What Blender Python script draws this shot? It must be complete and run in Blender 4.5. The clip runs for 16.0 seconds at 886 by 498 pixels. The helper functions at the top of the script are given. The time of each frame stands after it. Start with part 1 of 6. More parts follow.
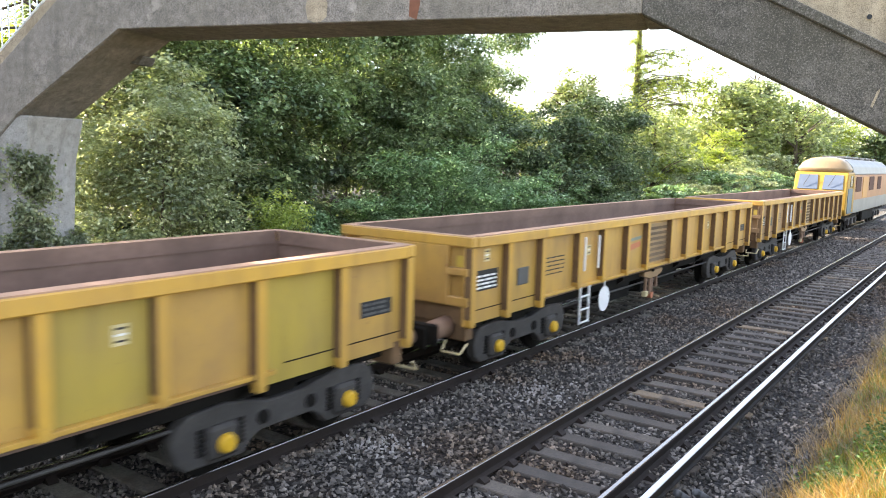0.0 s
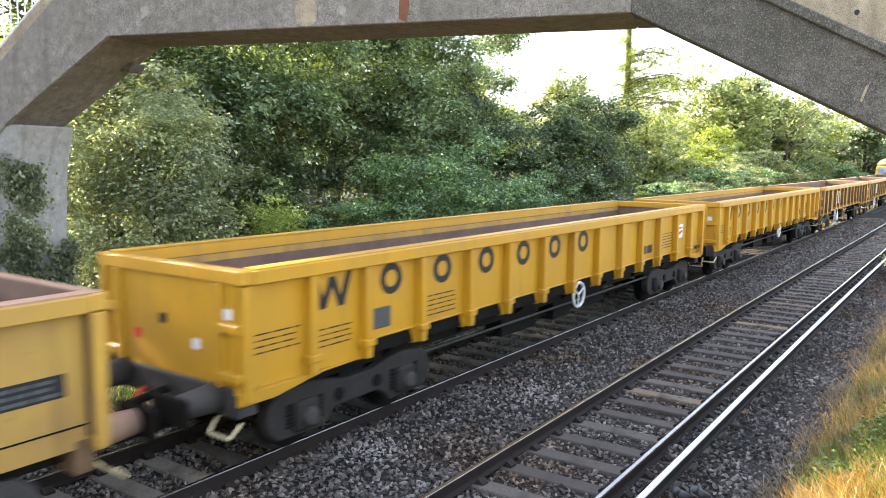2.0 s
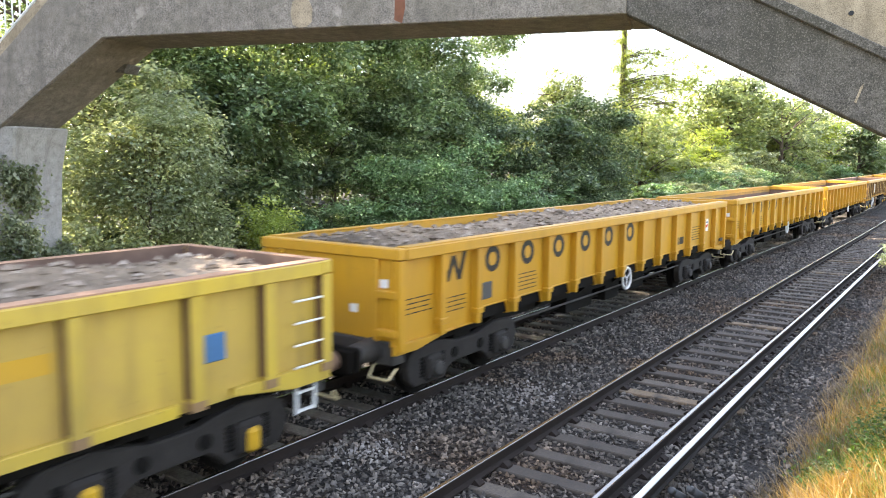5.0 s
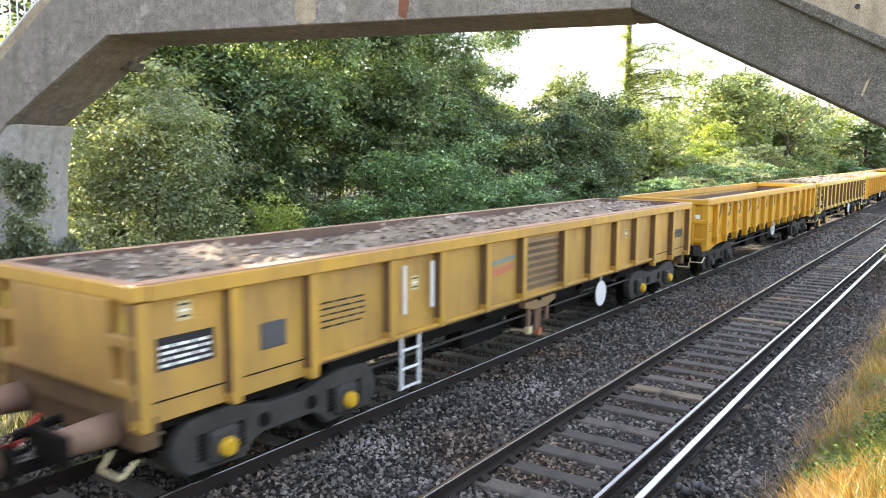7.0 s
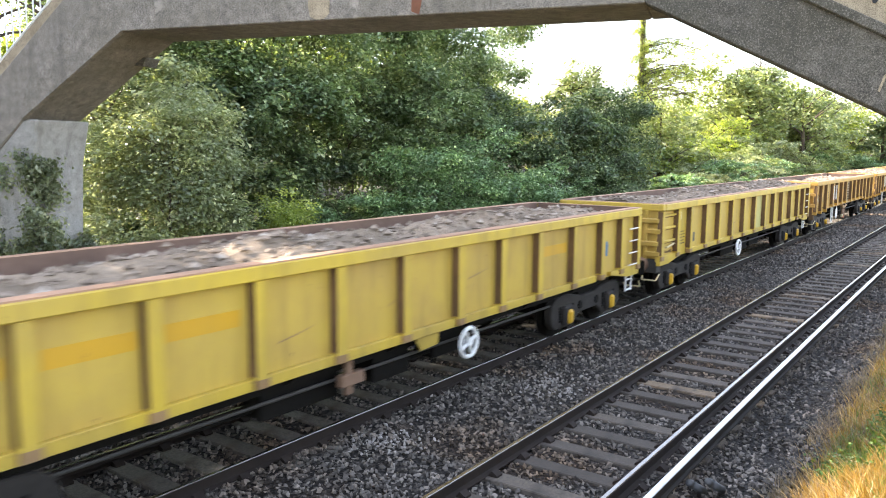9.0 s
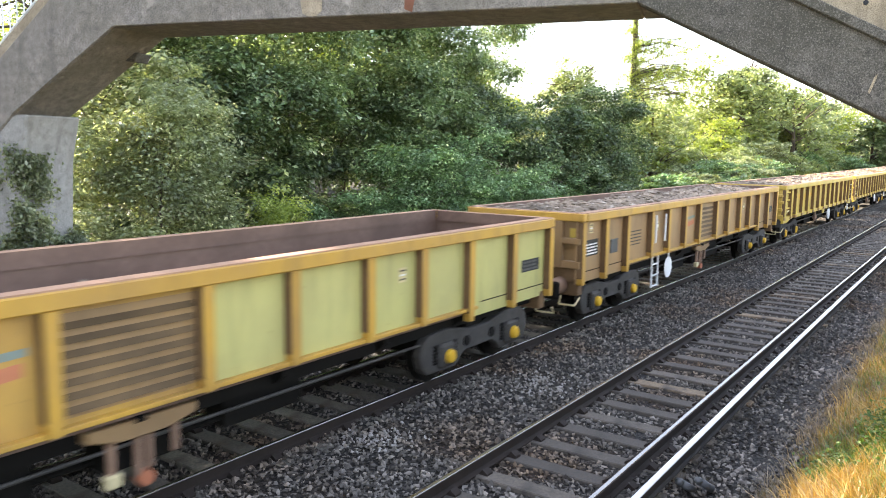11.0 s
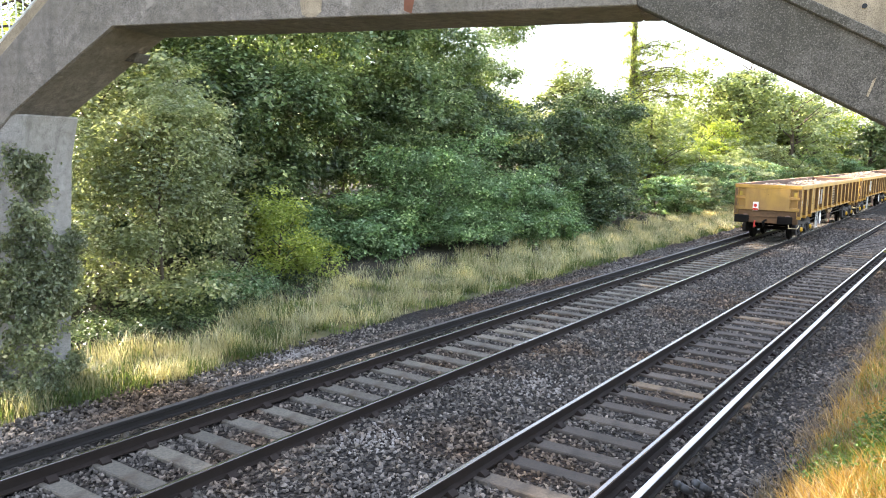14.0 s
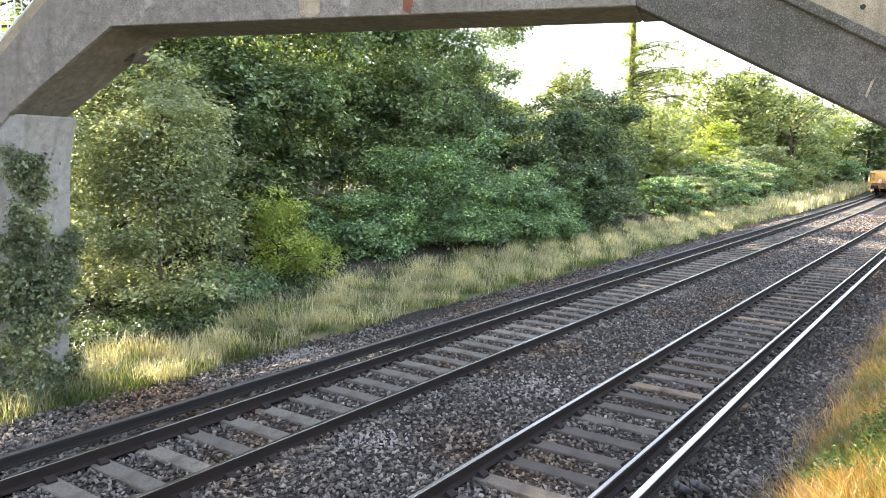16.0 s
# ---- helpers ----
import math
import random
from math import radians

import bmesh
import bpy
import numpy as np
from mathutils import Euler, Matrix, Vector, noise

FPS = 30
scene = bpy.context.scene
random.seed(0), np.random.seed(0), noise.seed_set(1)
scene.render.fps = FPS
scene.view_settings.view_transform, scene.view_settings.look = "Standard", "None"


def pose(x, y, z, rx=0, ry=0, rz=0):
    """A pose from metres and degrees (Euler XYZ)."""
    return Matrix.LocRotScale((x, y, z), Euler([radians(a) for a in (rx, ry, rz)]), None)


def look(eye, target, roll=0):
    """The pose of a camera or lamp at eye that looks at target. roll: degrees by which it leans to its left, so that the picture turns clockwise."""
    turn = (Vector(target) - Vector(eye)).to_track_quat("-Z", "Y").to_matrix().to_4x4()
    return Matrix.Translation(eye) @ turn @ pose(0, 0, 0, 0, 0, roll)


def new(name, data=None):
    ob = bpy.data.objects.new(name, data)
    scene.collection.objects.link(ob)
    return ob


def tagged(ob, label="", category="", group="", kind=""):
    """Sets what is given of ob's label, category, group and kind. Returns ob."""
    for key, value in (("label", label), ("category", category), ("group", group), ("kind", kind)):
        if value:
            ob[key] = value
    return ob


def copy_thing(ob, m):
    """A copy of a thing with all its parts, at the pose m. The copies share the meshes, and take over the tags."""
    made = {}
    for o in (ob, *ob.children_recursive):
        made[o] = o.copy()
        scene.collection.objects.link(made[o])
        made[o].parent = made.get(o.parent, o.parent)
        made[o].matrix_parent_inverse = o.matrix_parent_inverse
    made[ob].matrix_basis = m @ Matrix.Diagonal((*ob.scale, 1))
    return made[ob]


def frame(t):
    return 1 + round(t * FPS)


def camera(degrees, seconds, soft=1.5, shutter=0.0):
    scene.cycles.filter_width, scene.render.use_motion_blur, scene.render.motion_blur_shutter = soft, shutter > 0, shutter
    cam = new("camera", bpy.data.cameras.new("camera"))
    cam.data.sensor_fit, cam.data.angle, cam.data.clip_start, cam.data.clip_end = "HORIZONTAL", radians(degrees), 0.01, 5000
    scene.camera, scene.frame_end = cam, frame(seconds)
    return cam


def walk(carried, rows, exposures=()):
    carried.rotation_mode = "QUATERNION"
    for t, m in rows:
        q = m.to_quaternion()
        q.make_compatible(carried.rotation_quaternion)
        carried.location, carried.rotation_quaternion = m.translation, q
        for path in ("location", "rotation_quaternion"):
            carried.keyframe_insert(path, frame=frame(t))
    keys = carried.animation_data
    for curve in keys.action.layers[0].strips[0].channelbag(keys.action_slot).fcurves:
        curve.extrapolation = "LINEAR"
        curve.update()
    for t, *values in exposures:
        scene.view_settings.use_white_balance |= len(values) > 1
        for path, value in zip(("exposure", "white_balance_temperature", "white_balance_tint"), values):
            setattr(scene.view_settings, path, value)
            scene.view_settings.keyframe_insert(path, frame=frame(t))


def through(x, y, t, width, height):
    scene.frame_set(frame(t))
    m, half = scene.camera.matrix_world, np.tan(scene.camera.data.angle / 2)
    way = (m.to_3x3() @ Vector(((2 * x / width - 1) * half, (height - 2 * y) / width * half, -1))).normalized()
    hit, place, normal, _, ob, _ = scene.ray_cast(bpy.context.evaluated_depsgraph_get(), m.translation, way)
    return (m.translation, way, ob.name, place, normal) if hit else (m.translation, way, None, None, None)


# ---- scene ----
# The place lies along a gently curving double track: s runs along the far line, lat across it (positive away from the viewer).
NEAR, FAR = 3.75, 7.50          # the centres of the two tracks
EYE = (0.0, 0.0, 3.566)


BEND = (1.1160e-03, -3.1400e-05, 4.8648e-08)


def line(s):
    """The offset and the heading of the line at s: a bend that eases out, straight beyond."""
    c = np.clip(s, -60.0, 90.0)
    turn = -(BEND[0] * c + BEND[1] * c ** 2 / 2 + BEND[2] * c ** 3 / 3)
    return -(BEND[0] * c ** 2 / 2 + BEND[1] * c ** 3 / 6 + BEND[2] * c ** 4 / 12) + (s - c) * turn, turn


def along(s, lat, z=0.0):
    off, turn = line(s)
    return Vector((s - lat * math.sin(turn), off + lat * math.cos(turn), z))


def along_pose(s, lat, z=0.0):
    return Matrix.Translation(along(s, lat, z)) @ pose(0, 0, 0, 0, 0, math.degrees(line(s)[1]))


def aim(yaw, pitch, roll):
    d = Vector((math.cos(radians(yaw)) * math.cos(radians(pitch)), math.sin(radians(yaw)) * math.cos(radians(pitch)), math.sin(radians(pitch))))
    return look(EYE, Vector(EYE) + d, roll)


# ---- camera: seconds, yaw, pitch, roll ----
ROWS = [
    (0.0, 34.505, -6.914, 1.691),
    (0.5, 34.487, -6.786, 1.416),
    (1.0, 34.541, -6.772, 1.095),
    (1.5, 34.326, -6.752, 0.859),
    (2.0, 34.055, -6.765, 0.686),
    (2.5, 33.817, -6.738, 0.595),
    (3.0, 33.640, -6.699, 0.581),
    (3.5, 33.607, -6.686, 0.577),
    (4.0, 33.648, -6.635, 0.592),
    (6.5, 34.028, -6.910, 0.495),
    (7.0, 34.133, -6.983, 0.356),
    (7.5, 34.373, -7.057, 0.190),
    (8.0, 34.667, -7.159, 0.122),
    (8.5, 34.936, -7.277, 0.197),
    (9.0, 35.057, -7.318, 0.408),
    (11.5, 34.369, -7.454, 0.833),
    (12.0, 34.371, -7.415, 0.810),
    (12.5, 34.438, -7.395, 0.871),
    (13.0, 34.452, -7.341, 0.944),
    (13.5, 34.402, -7.329, 1.028),
    (14.0, 34.320, -7.342, 1.044),
    (14.5, 34.249, -7.362, 1.073),
    (15.0, 34.239, -7.366, 1.055),
    (15.5, 34.243, -7.366, 1.059),
    (16.0, 34.229, -7.310, 1.079),
]
cam = camera(60.1, 16.0, soft=1.0, shutter=0.13)
walk(cam, [(t, aim(y, p, r)) for t, y, p, r in ROWS], [(0.0, 2.68, 6700, 16), (16.0, 2.68, 6700, 16)])

# ---- light ----
SUN_TO = Vector((-0.19, 0.81, 0.51)).normalized()
world = bpy.data.worlds.new("sky")
scene.world = world
world.use_nodes = True
wn = world.node_tree
sky = wn.nodes.new("ShaderNodeTexSky")
sky.sky_type = "NISHITA"
sky.sun_disc = False
sky.sun_elevation = math.asin(SUN_TO.z)
sky.sun_rotation = math.atan2(SUN_TO.x, SUN_TO.y)
sky.dust_density = 1.2
sky.air_density = 1.3
bg = wn.nodes["Background"]
bg.inputs["Strength"].default_value = 0.15
haze = wn.nodes.new("ShaderNodeMix")
haze.data_type = "RGBA"
haze.inputs[0].default_value = 0.45
haze.inputs[7].default_value = (2.3, 2.45, 2.75, 1)
wn.links.new(sky.outputs["Color"], haze.inputs[6])
wn.links.new(haze.outputs[2], bg.inputs["Color"])
sun = new("sun", bpy.data.lights.new("sun", "SUN"))
sun.data.energy = 4.0
sun.data.angle = radians(0.6)
sun.data.color = (1.0, 0.92, 0.78)
sun.matrix_world = look(SUN_TO * 50, (0, 0, 0))


# ---- materials ----
def shader(name, rough=0.7, metal=0.0):
    m = bpy.data.materials.new(name)
    m.use_nodes = True
    nt = m.node_tree
    b = nt.nodes["Principled BSDF"]
    b.inputs["Roughness"].default_value = rough
    b.inputs["Metallic"].default_value = metal
    return m, nt, b


def node(nt, kind, **values):
    n = nt.nodes.new(kind)
    for k, v in values.items():
        n.inputs[k.replace("_", " ")].default_value = v
    return n


def coords(nt):
    return nt.nodes.new("ShaderNodeTexCoord").outputs["Object"]


def ramp(nt, fac, stops):
    r = nt.nodes.new("ShaderNodeValToRGB")
    e = r.color_ramp.elements
    while len(e) < len(stops):
        e.new(0.5)
    for el, (p, c) in zip(e, stops):
        el.position = p
        el.color = (*c, 1) if len(c) == 3 else c
    nt.links.new(fac, r.inputs["Fac"])
    return r.outputs["Color"]


def mixed(nt, fac, a, b, how="MIX"):
    n = nt.nodes.new("ShaderNodeMix")
    n.data_type, n.blend_type = "RGBA", how
    for sock, v in ((n.inputs[0], fac), (n.inputs[6], a), (n.inputs[7], b)):
        if isinstance(v, (int, float)):
            sock.default_value = v
        elif isinstance(v, tuple):
            sock.default_value = (*v, 1)
        else:
            nt.links.new(v, sock)
    return n.outputs[2]


def bump(nt, b, height, strength, distance):
    n = nt.nodes.new("ShaderNodeBump")
    n.inputs["Strength"].default_value, n.inputs["Distance"].default_value = strength, distance
    nt.links.new(height, n.inputs["Height"])
    nt.links.new(n.outputs["Normal"], b.inputs["Normal"])


def noise_tex(nt, scale, detail=5.0, vec=None, rough=0.6):
    n = node(nt, "ShaderNodeTexNoise", Scale=scale, Detail=detail, Roughness=rough)
    nt.links.new(vec if vec is not None else coords(nt), n.inputs["Vector"])
    return n.outputs["Fac"]


def stretched(nt, x, y, z):
    n = nt.nodes.new("ShaderNodeMapping")
    n.inputs["Scale"].default_value = (x, y, z)
    nt.links.new(coords(nt), n.inputs["Vector"])
    return n.outputs["Vector"]


def object_random(nt):
    return nt.nodes.new("ShaderNodeObjectInfo").outputs["Random"]


def island_random(nt):
    return nt.nodes.new("ShaderNodeNewGeometry").outputs["Random Per Island"]


def paint(name, base, alt, dirt, wear=0.5, rough=0.45):
    """Weathered wagon paint: panels vary, rain streaks run down, rust and dust gather."""
    base, alt, dirt = (tuple(c * 0.86 for c in q) for q in (base, alt, dirt))
    m, nt, b = shader(name, rough)
    col = mixed(nt, ramp(nt, object_random(nt), [(0.0, (0, 0, 0)), (1.0, (1, 1, 1))]), base, alt)
    big = ramp(nt, noise_tex(nt, 0.9, 6), [(0.38, (0, 0, 0)), (0.68, (1, 1, 1))])
    col = mixed(nt, mixed(nt, wear, (0, 0, 0), big), col, dirt)
    streak = ramp(nt, noise_tex(nt, 1.0, 4, stretched(nt, 4, 4, 0.6)), [(0.5, (0, 0, 0)), (0.78, (1, 1, 1))])
    col = mixed(nt, mixed(nt, wear * 0.8, (0, 0, 0), streak), col, tuple(c * 0.55 for c in dirt))
    chips = ramp(nt, noise_tex(nt, 14, 6), [(0.66, (0, 0, 0)), (0.70, (1, 1, 1))])
    col = mixed(nt, mixed(nt, wear, (0, 0, 0), chips), col, (0.16, 0.07, 0.035))
    nt.links.new(col, b.inputs["Base Color"])
    bump(nt, b, noise_tex(nt, 3.0, 3), 0.25, 0.02)
    return m


def plain(name, base, rough=0.6, metal=0.0, grain=25, vary=0.25, depth=0.004):
    m, nt, b = shader(name, rough, metal)
    f = noise_tex(nt, grain, 6)
    g = noise_tex(nt, grain * 0.08, 4)
    lo, hi = tuple(c * (1 - vary) for c in base), tuple(min(1, c * (1 + vary)) for c in base)
    col = mixed(nt, f, lo, hi)
    col = mixed(nt, ramp(nt, g, [(0.35, (0, 0, 0)), (0.7, (1, 1, 1))]), col, tuple(c * (1 - vary) for c in base))
    nt.links.new(col, b.inputs["Base Color"])
    b.inputs["Specular IOR Level"].default_value = 0.3
    bump(nt, b, f, 0.5, depth)
    return m


def leaf_mat(name, dark, light, palest=None, through=0.35):
    m, nt, b = shader(name, 0.36)
    r = island_random(nt)
    # the few palest leaves also stand in for glints
    stops = [(0.0, dark), (0.75, light), (1.0, palest or light)]
    col = ramp(nt, r, stops)
    # crown shade and light painted in by clump: cool dark to warm bright
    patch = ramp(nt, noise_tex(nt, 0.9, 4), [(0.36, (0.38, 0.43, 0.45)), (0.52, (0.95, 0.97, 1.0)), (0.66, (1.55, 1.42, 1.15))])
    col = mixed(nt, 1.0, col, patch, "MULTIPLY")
    nt.links.new(col, b.inputs["Base Color"])
    tr = nt.nodes.new("ShaderNodeBsdfTranslucent")
    warm = mixed(nt, 0.4, col, (light[0] * 2.3, light[1] * 2.1, light[2] * 0.8))
    nt.links.new(warm, tr.inputs["Color"])
    mx = nt.nodes.new("ShaderNodeMixShader")
    mx.inputs[0].default_value = through
    nt.links.new(b.outputs[0], mx.inputs[1])
    nt.links.new(tr.outputs[0], mx.inputs[2])
    nt.links.new(mx.outputs[0], nt.nodes["Material Output"].inputs["Surface"])
    return m


def ballast_mat():
    m, nt, b = shader("ballast", 0.85)
    v = node(nt, "ShaderNodeTexVoronoi", Scale=25.0, Randomness=1.0)
    nt.links.new(coords(nt), v.inputs["Vector"])
    # darker than the loose stones, so the gaps between them look shaded
    col = ramp(nt, v.outputs["Color"], [(0.0, (0.006, 0.0055, 0.005)), (0.55, (0.024, 0.022, 0.02)), (1.0, (0.095, 0.087, 0.078))])
    big = ramp(nt, noise_tex(nt, 0.35, 5), [(0.38, (0.9, 0.6, 0.4)), (0.52, (0.7, 0.66, 0.62)), (0.7, (1.1, 1.05, 1.0))])
    col = mixed(nt, 1.0, col, big, "MULTIPLY")
    nt.links.new(col, b.inputs["Base Color"])
    bump(nt, b, v.outputs["Distance"], 1.0, 0.035)
    b.inputs["Specular IOR Level"].default_value = 0.3
    return m


def stone_mat():
    m, nt, b = shader("ballast_stone", 0.8)
    b.inputs["Specular IOR Level"].default_value = 0.2
    col = ramp(nt, island_random(nt), [(0.0, (0.034, 0.031, 0.028)), (0.5, (0.135, 0.127, 0.118)), (0.9, (0.25, 0.234, 0.214)), (1.0, (0.36, 0.33, 0.295))])
    big = ramp(nt, noise_tex(nt, 0.35, 5), [(0.36, (0.9, 0.68, 0.5)), (0.5, (0.8, 0.76, 0.72)), (0.7, (1.12, 1.07, 1.02))])
    col = mixed(nt, 1.0, col, big, "MULTIPLY")
    nt.links.new(col, b.inputs["Base Color"])
    return m


def soil_mat():
    m, nt, b = shader("verge_soil", 0.95)
    col = ramp(nt, noise_tex(nt, 1.3, 8), [(0.3, (0.05, 0.06, 0.02)), (0.5, (0.12, 0.11, 0.045)), (0.7, (0.22, 0.17, 0.08))])
    nt.links.new(col, b.inputs["Base Color"])
    bump(nt, b, noise_tex(nt, 9, 6), 0.8, 0.06)
    return m


def wood_floor_mat():
    m, nt, b = shader("leaf_litter", 0.95)
    col = ramp(nt, noise_tex(nt, 2.2, 8), [(0.3, (0.012, 0.012, 0.006)), (0.55, (0.04, 0.032, 0.018)), (0.75, (0.075, 0.07, 0.03))])
    nt.links.new(col, b.inputs["Base Color"])
    bump(nt, b, noise_tex(nt, 14, 6), 0.9, 0.06)
    return m


def concrete_mat(name, lo, hi, moss, speck=0.0):
    m, nt, b = shader(name, 0.92)
    fine = noise_tex(nt, 75, 2)
    mid = noise_tex(nt, 9, 5)
    col = ramp(nt, mixed(nt, 0.35, fine, mid), [(0.36, tuple(c * 0.45 for c in lo)), (0.47, lo), (0.66, tuple(min(1, c * 1.15) for c in hi))])
    big = ramp(nt, noise_tex(nt, 1.1, 7), [(0.38, (0, 0, 0)), (0.66, (1, 1, 1))])
    col = mixed(nt, mixed(nt, 0.6, (0, 0, 0), big), col, moss)
    streak = ramp(nt, noise_tex(nt, 1.0, 5, stretched(nt, 5, 5, 0.35)), [(0.5, (0, 0, 0)), (0.75, (1, 1, 1))])
    col = mixed(nt, mixed(nt, 0.5, (0, 0, 0), streak), col, tuple(c * 0.45 for c in lo))
    pale = ramp(nt, noise_tex(nt, 2.3, 3), [(0.66, (0, 0, 0)), (0.72, (1, 1, 1))])
    col = mixed(nt, mixed(nt, 0.4, (0, 0, 0), pale), col, tuple(min(1, c * 1.5) for c in hi))
    if speck:
        spot = ramp(nt, noise_tex(nt, 52, 4), [(0.55, (0, 0, 0)), (0.63, (1, 1, 1))])
        col = mixed(nt, mixed(nt, speck, (0, 0, 0), spot), col, tuple(min(1, c * 1.7) for c in hi))
    nt.links.new(col, b.inputs["Base Color"])
    bump(nt, b, fine, 0.5, 0.006)
    return m


BALLAST, STONE, SOIL, LITTER = ballast_mat(), stone_mat(), soil_mat(), wood_floor_mat()
CONCRETE = concrete_mat("weathered_concrete", (0.19, 0.168, 0.146), (0.325, 0.29, 0.25), (0.135, 0.12, 0.092))
CONCRETE_DARK = concrete_mat("speckled_concrete", (0.075, 0.068, 0.059), (0.15, 0.137, 0.119), (0.062, 0.058, 0.042), 0.5)
CONCRETE_PALE = concrete_mat("pale_concrete", (0.31, 0.25, 0.175), (0.45, 0.37, 0.26), (0.2, 0.16, 0.1))
CONCRETE_PIER = concrete_mat("pier_concrete", (0.28, 0.265, 0.25), (0.4, 0.385, 0.365), (0.22, 0.21, 0.18))
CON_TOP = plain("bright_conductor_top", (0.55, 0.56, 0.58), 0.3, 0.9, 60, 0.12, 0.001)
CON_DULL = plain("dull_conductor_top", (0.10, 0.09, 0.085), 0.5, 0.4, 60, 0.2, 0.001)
RAIL_RUST = plain("rail_side_rust", (0.026, 0.018, 0.014), 0.85, 0.0, 30)
RAIL_TOP = plain("rail_running_surface", (0.30, 0.275, 0.255), 0.22, 0.9, 60, 0.15, 0.001)
RAIL_DARK = plain("conductor_rail_steel", (0.022, 0.019, 0.017), 0.8, 0.0, 30)
def sleeper_mat(name, tones, stain):
    m, nt, b = shader(name, 0.9)
    f = noise_tex(nt, 35, 6)
    col = ramp(nt, object_random(nt), list(zip((0.0, 0.6, 0.88, 1.0), tones)))
    col = mixed(nt, ramp(nt, noise_tex(nt, 2.6, 5), [(0.45, (0, 0, 0)), (0.7, (1, 1, 1))]), col, stain)
    col = mixed(nt, ramp(nt, f, [(0.35, (0.55, 0.55, 0.55)), (0.65, (0, 0, 0))]), col, (0.04, 0.037, 0.035))
    nt.links.new(col, b.inputs["Base Color"])
    bump(nt, b, f, 0.6, 0.008)
    return m


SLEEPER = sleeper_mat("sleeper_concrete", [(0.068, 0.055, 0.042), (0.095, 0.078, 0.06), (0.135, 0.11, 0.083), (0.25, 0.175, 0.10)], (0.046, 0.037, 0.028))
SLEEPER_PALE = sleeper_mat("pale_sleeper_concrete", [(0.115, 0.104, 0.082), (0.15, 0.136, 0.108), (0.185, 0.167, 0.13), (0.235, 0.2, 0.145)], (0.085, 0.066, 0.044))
MUSTARD = paint("mustard_paint", (0.61, 0.345, 0.075), (0.50, 0.30, 0.065), (0.31, 0.175, 0.075), 0.7)
MUSTARD_RIM = paint("mustard_rim_paint", (0.64, 0.36, 0.05), (0.56, 0.32, 0.05), (0.33, 0.19, 0.08), 0.5)
OLIVE = paint("olive_yellow_paint", (0.38, 0.285, 0.045), (0.44, 0.31, 0.055), (0.29, 0.20, 0.08), 0.5)
FADED = paint("faded_golden_paint", (0.57, 0.345, 0.055), (0.6, 0.37, 0.07), (0.38, 0.23, 0.09), 0.5)
LIMEPALE = paint("pale_lime_paint", (0.50, 0.48, 0.17), (0.58, 0.53, 0.20), (0.38, 0.33, 0.15), 0.5)
BRIGHT = paint("bright_yellow_paint", (0.65, 0.33, 0.012), (0.60, 0.305, 0.016), (0.43, 0.25, 0.055), 0.35, 0.45)
LEMON = paint("lemon_paint", (0.62, 0.43, 0.075), (0.55, 0.37, 0.07), (0.42, 0.27, 0.09), 0.6)
LEMON_FRESH = paint("fresh_lemon_paint", (0.68, 0.48, 0.055), (0.62, 0.43, 0.055), (0.40, 0.28, 0.09), 0.6)
ORANGE_BAND = paint("orange_band_paint", (0.68, 0.38, 0.02), (0.64, 0.36, 0.02), (0.45, 0.28, 0.07), 0.35)
FLANK = plain("dark_brown", (0.17, 0.10, 0.05), 0.85, 0.0, 9, 0.4)
BROWN = paint("brown_wagon_paint", (0.40, 0.24, 0.11), (0.34, 0.21, 0.10), (0.22, 0.14, 0.08), 0.65)
RUST_IN = plain("rusty_inner_steel", (0.19, 0.12, 0.09), 0.75, 0.0, 12, 0.4)
DUSTY_IN = paint("dusty_inner_paint", (0.60, 0.34, 0.05), (0.54, 0.31, 0.05), (0.30, 0.18, 0.09), 0.75, 0.7)
BOGIE_DARK = plain("dusty_dark_bogie_steel", (0.036, 0.031, 0.027), 0.8, 0.0, 16, 0.5)
GREY_STEEL = plain("grimy_grey_steel", (0.068, 0.062, 0.056), 0.75, 0.1, 20, 0.45)
BLACK_STEEL = plain("black_underframe_steel", (0.011, 0.0095, 0.008), 0.85, 0.0, 20, 0.4)
BLACK_STEEL.node_tree.nodes["Principled BSDF"].inputs["Specular IOR Level"].default_value = 0.12
AXLE_YELLOW = plain("yellow_axle_cap_paint", (0.62, 0.36, 0.025), 0.5, 0.0, 20, 0.2)
WHITE = plain("white_paint", (0.78, 0.78, 0.76), 0.5, 0.0, 15, 0.12)
INK = plain("dark_lettering", (0.018, 0.02, 0.024), 0.5, 0.0, 15, 0.2)
RED = plain("red_paint", (0.6, 0.05, 0.03), 0.5, 0.0, 15, 0.15)
BLUE = plain("blue_paint", (0.06, 0.16, 0.32), 0.5, 0.0, 15, 0.2)
GREY_PANEL = plain("grey_panel", (0.085, 0.088, 0.09), 0.5, 0.0, 15, 0.15)
LOUVRE = plain("louvre_gap_shade", (0.14, 0.09, 0.045), 0.8, 0.0, 12, 0.5)
STICKER = plain("yellowed_notice", (0.62, 0.52, 0.30), 0.6, 0.0, 30, 0.2)
RUST_BUFFER = plain("rusty_buffer_steel", (0.30, 0.185, 0.125), 0.8, 0.0, 9, 0.4)
FADED_RED = plain("faded_red", (0.52, 0.19, 0.10), 0.6, 0.0, 6, 0.3)
FADED_BLUE = plain("faded_blue", (0.21, 0.25, 0.22), 0.6, 0.0, 6, 0.3)
END_RUST = plain("worn_pink_rust", (0.42, 0.25, 0.16), 0.8, 0.0, 14, 0.3)
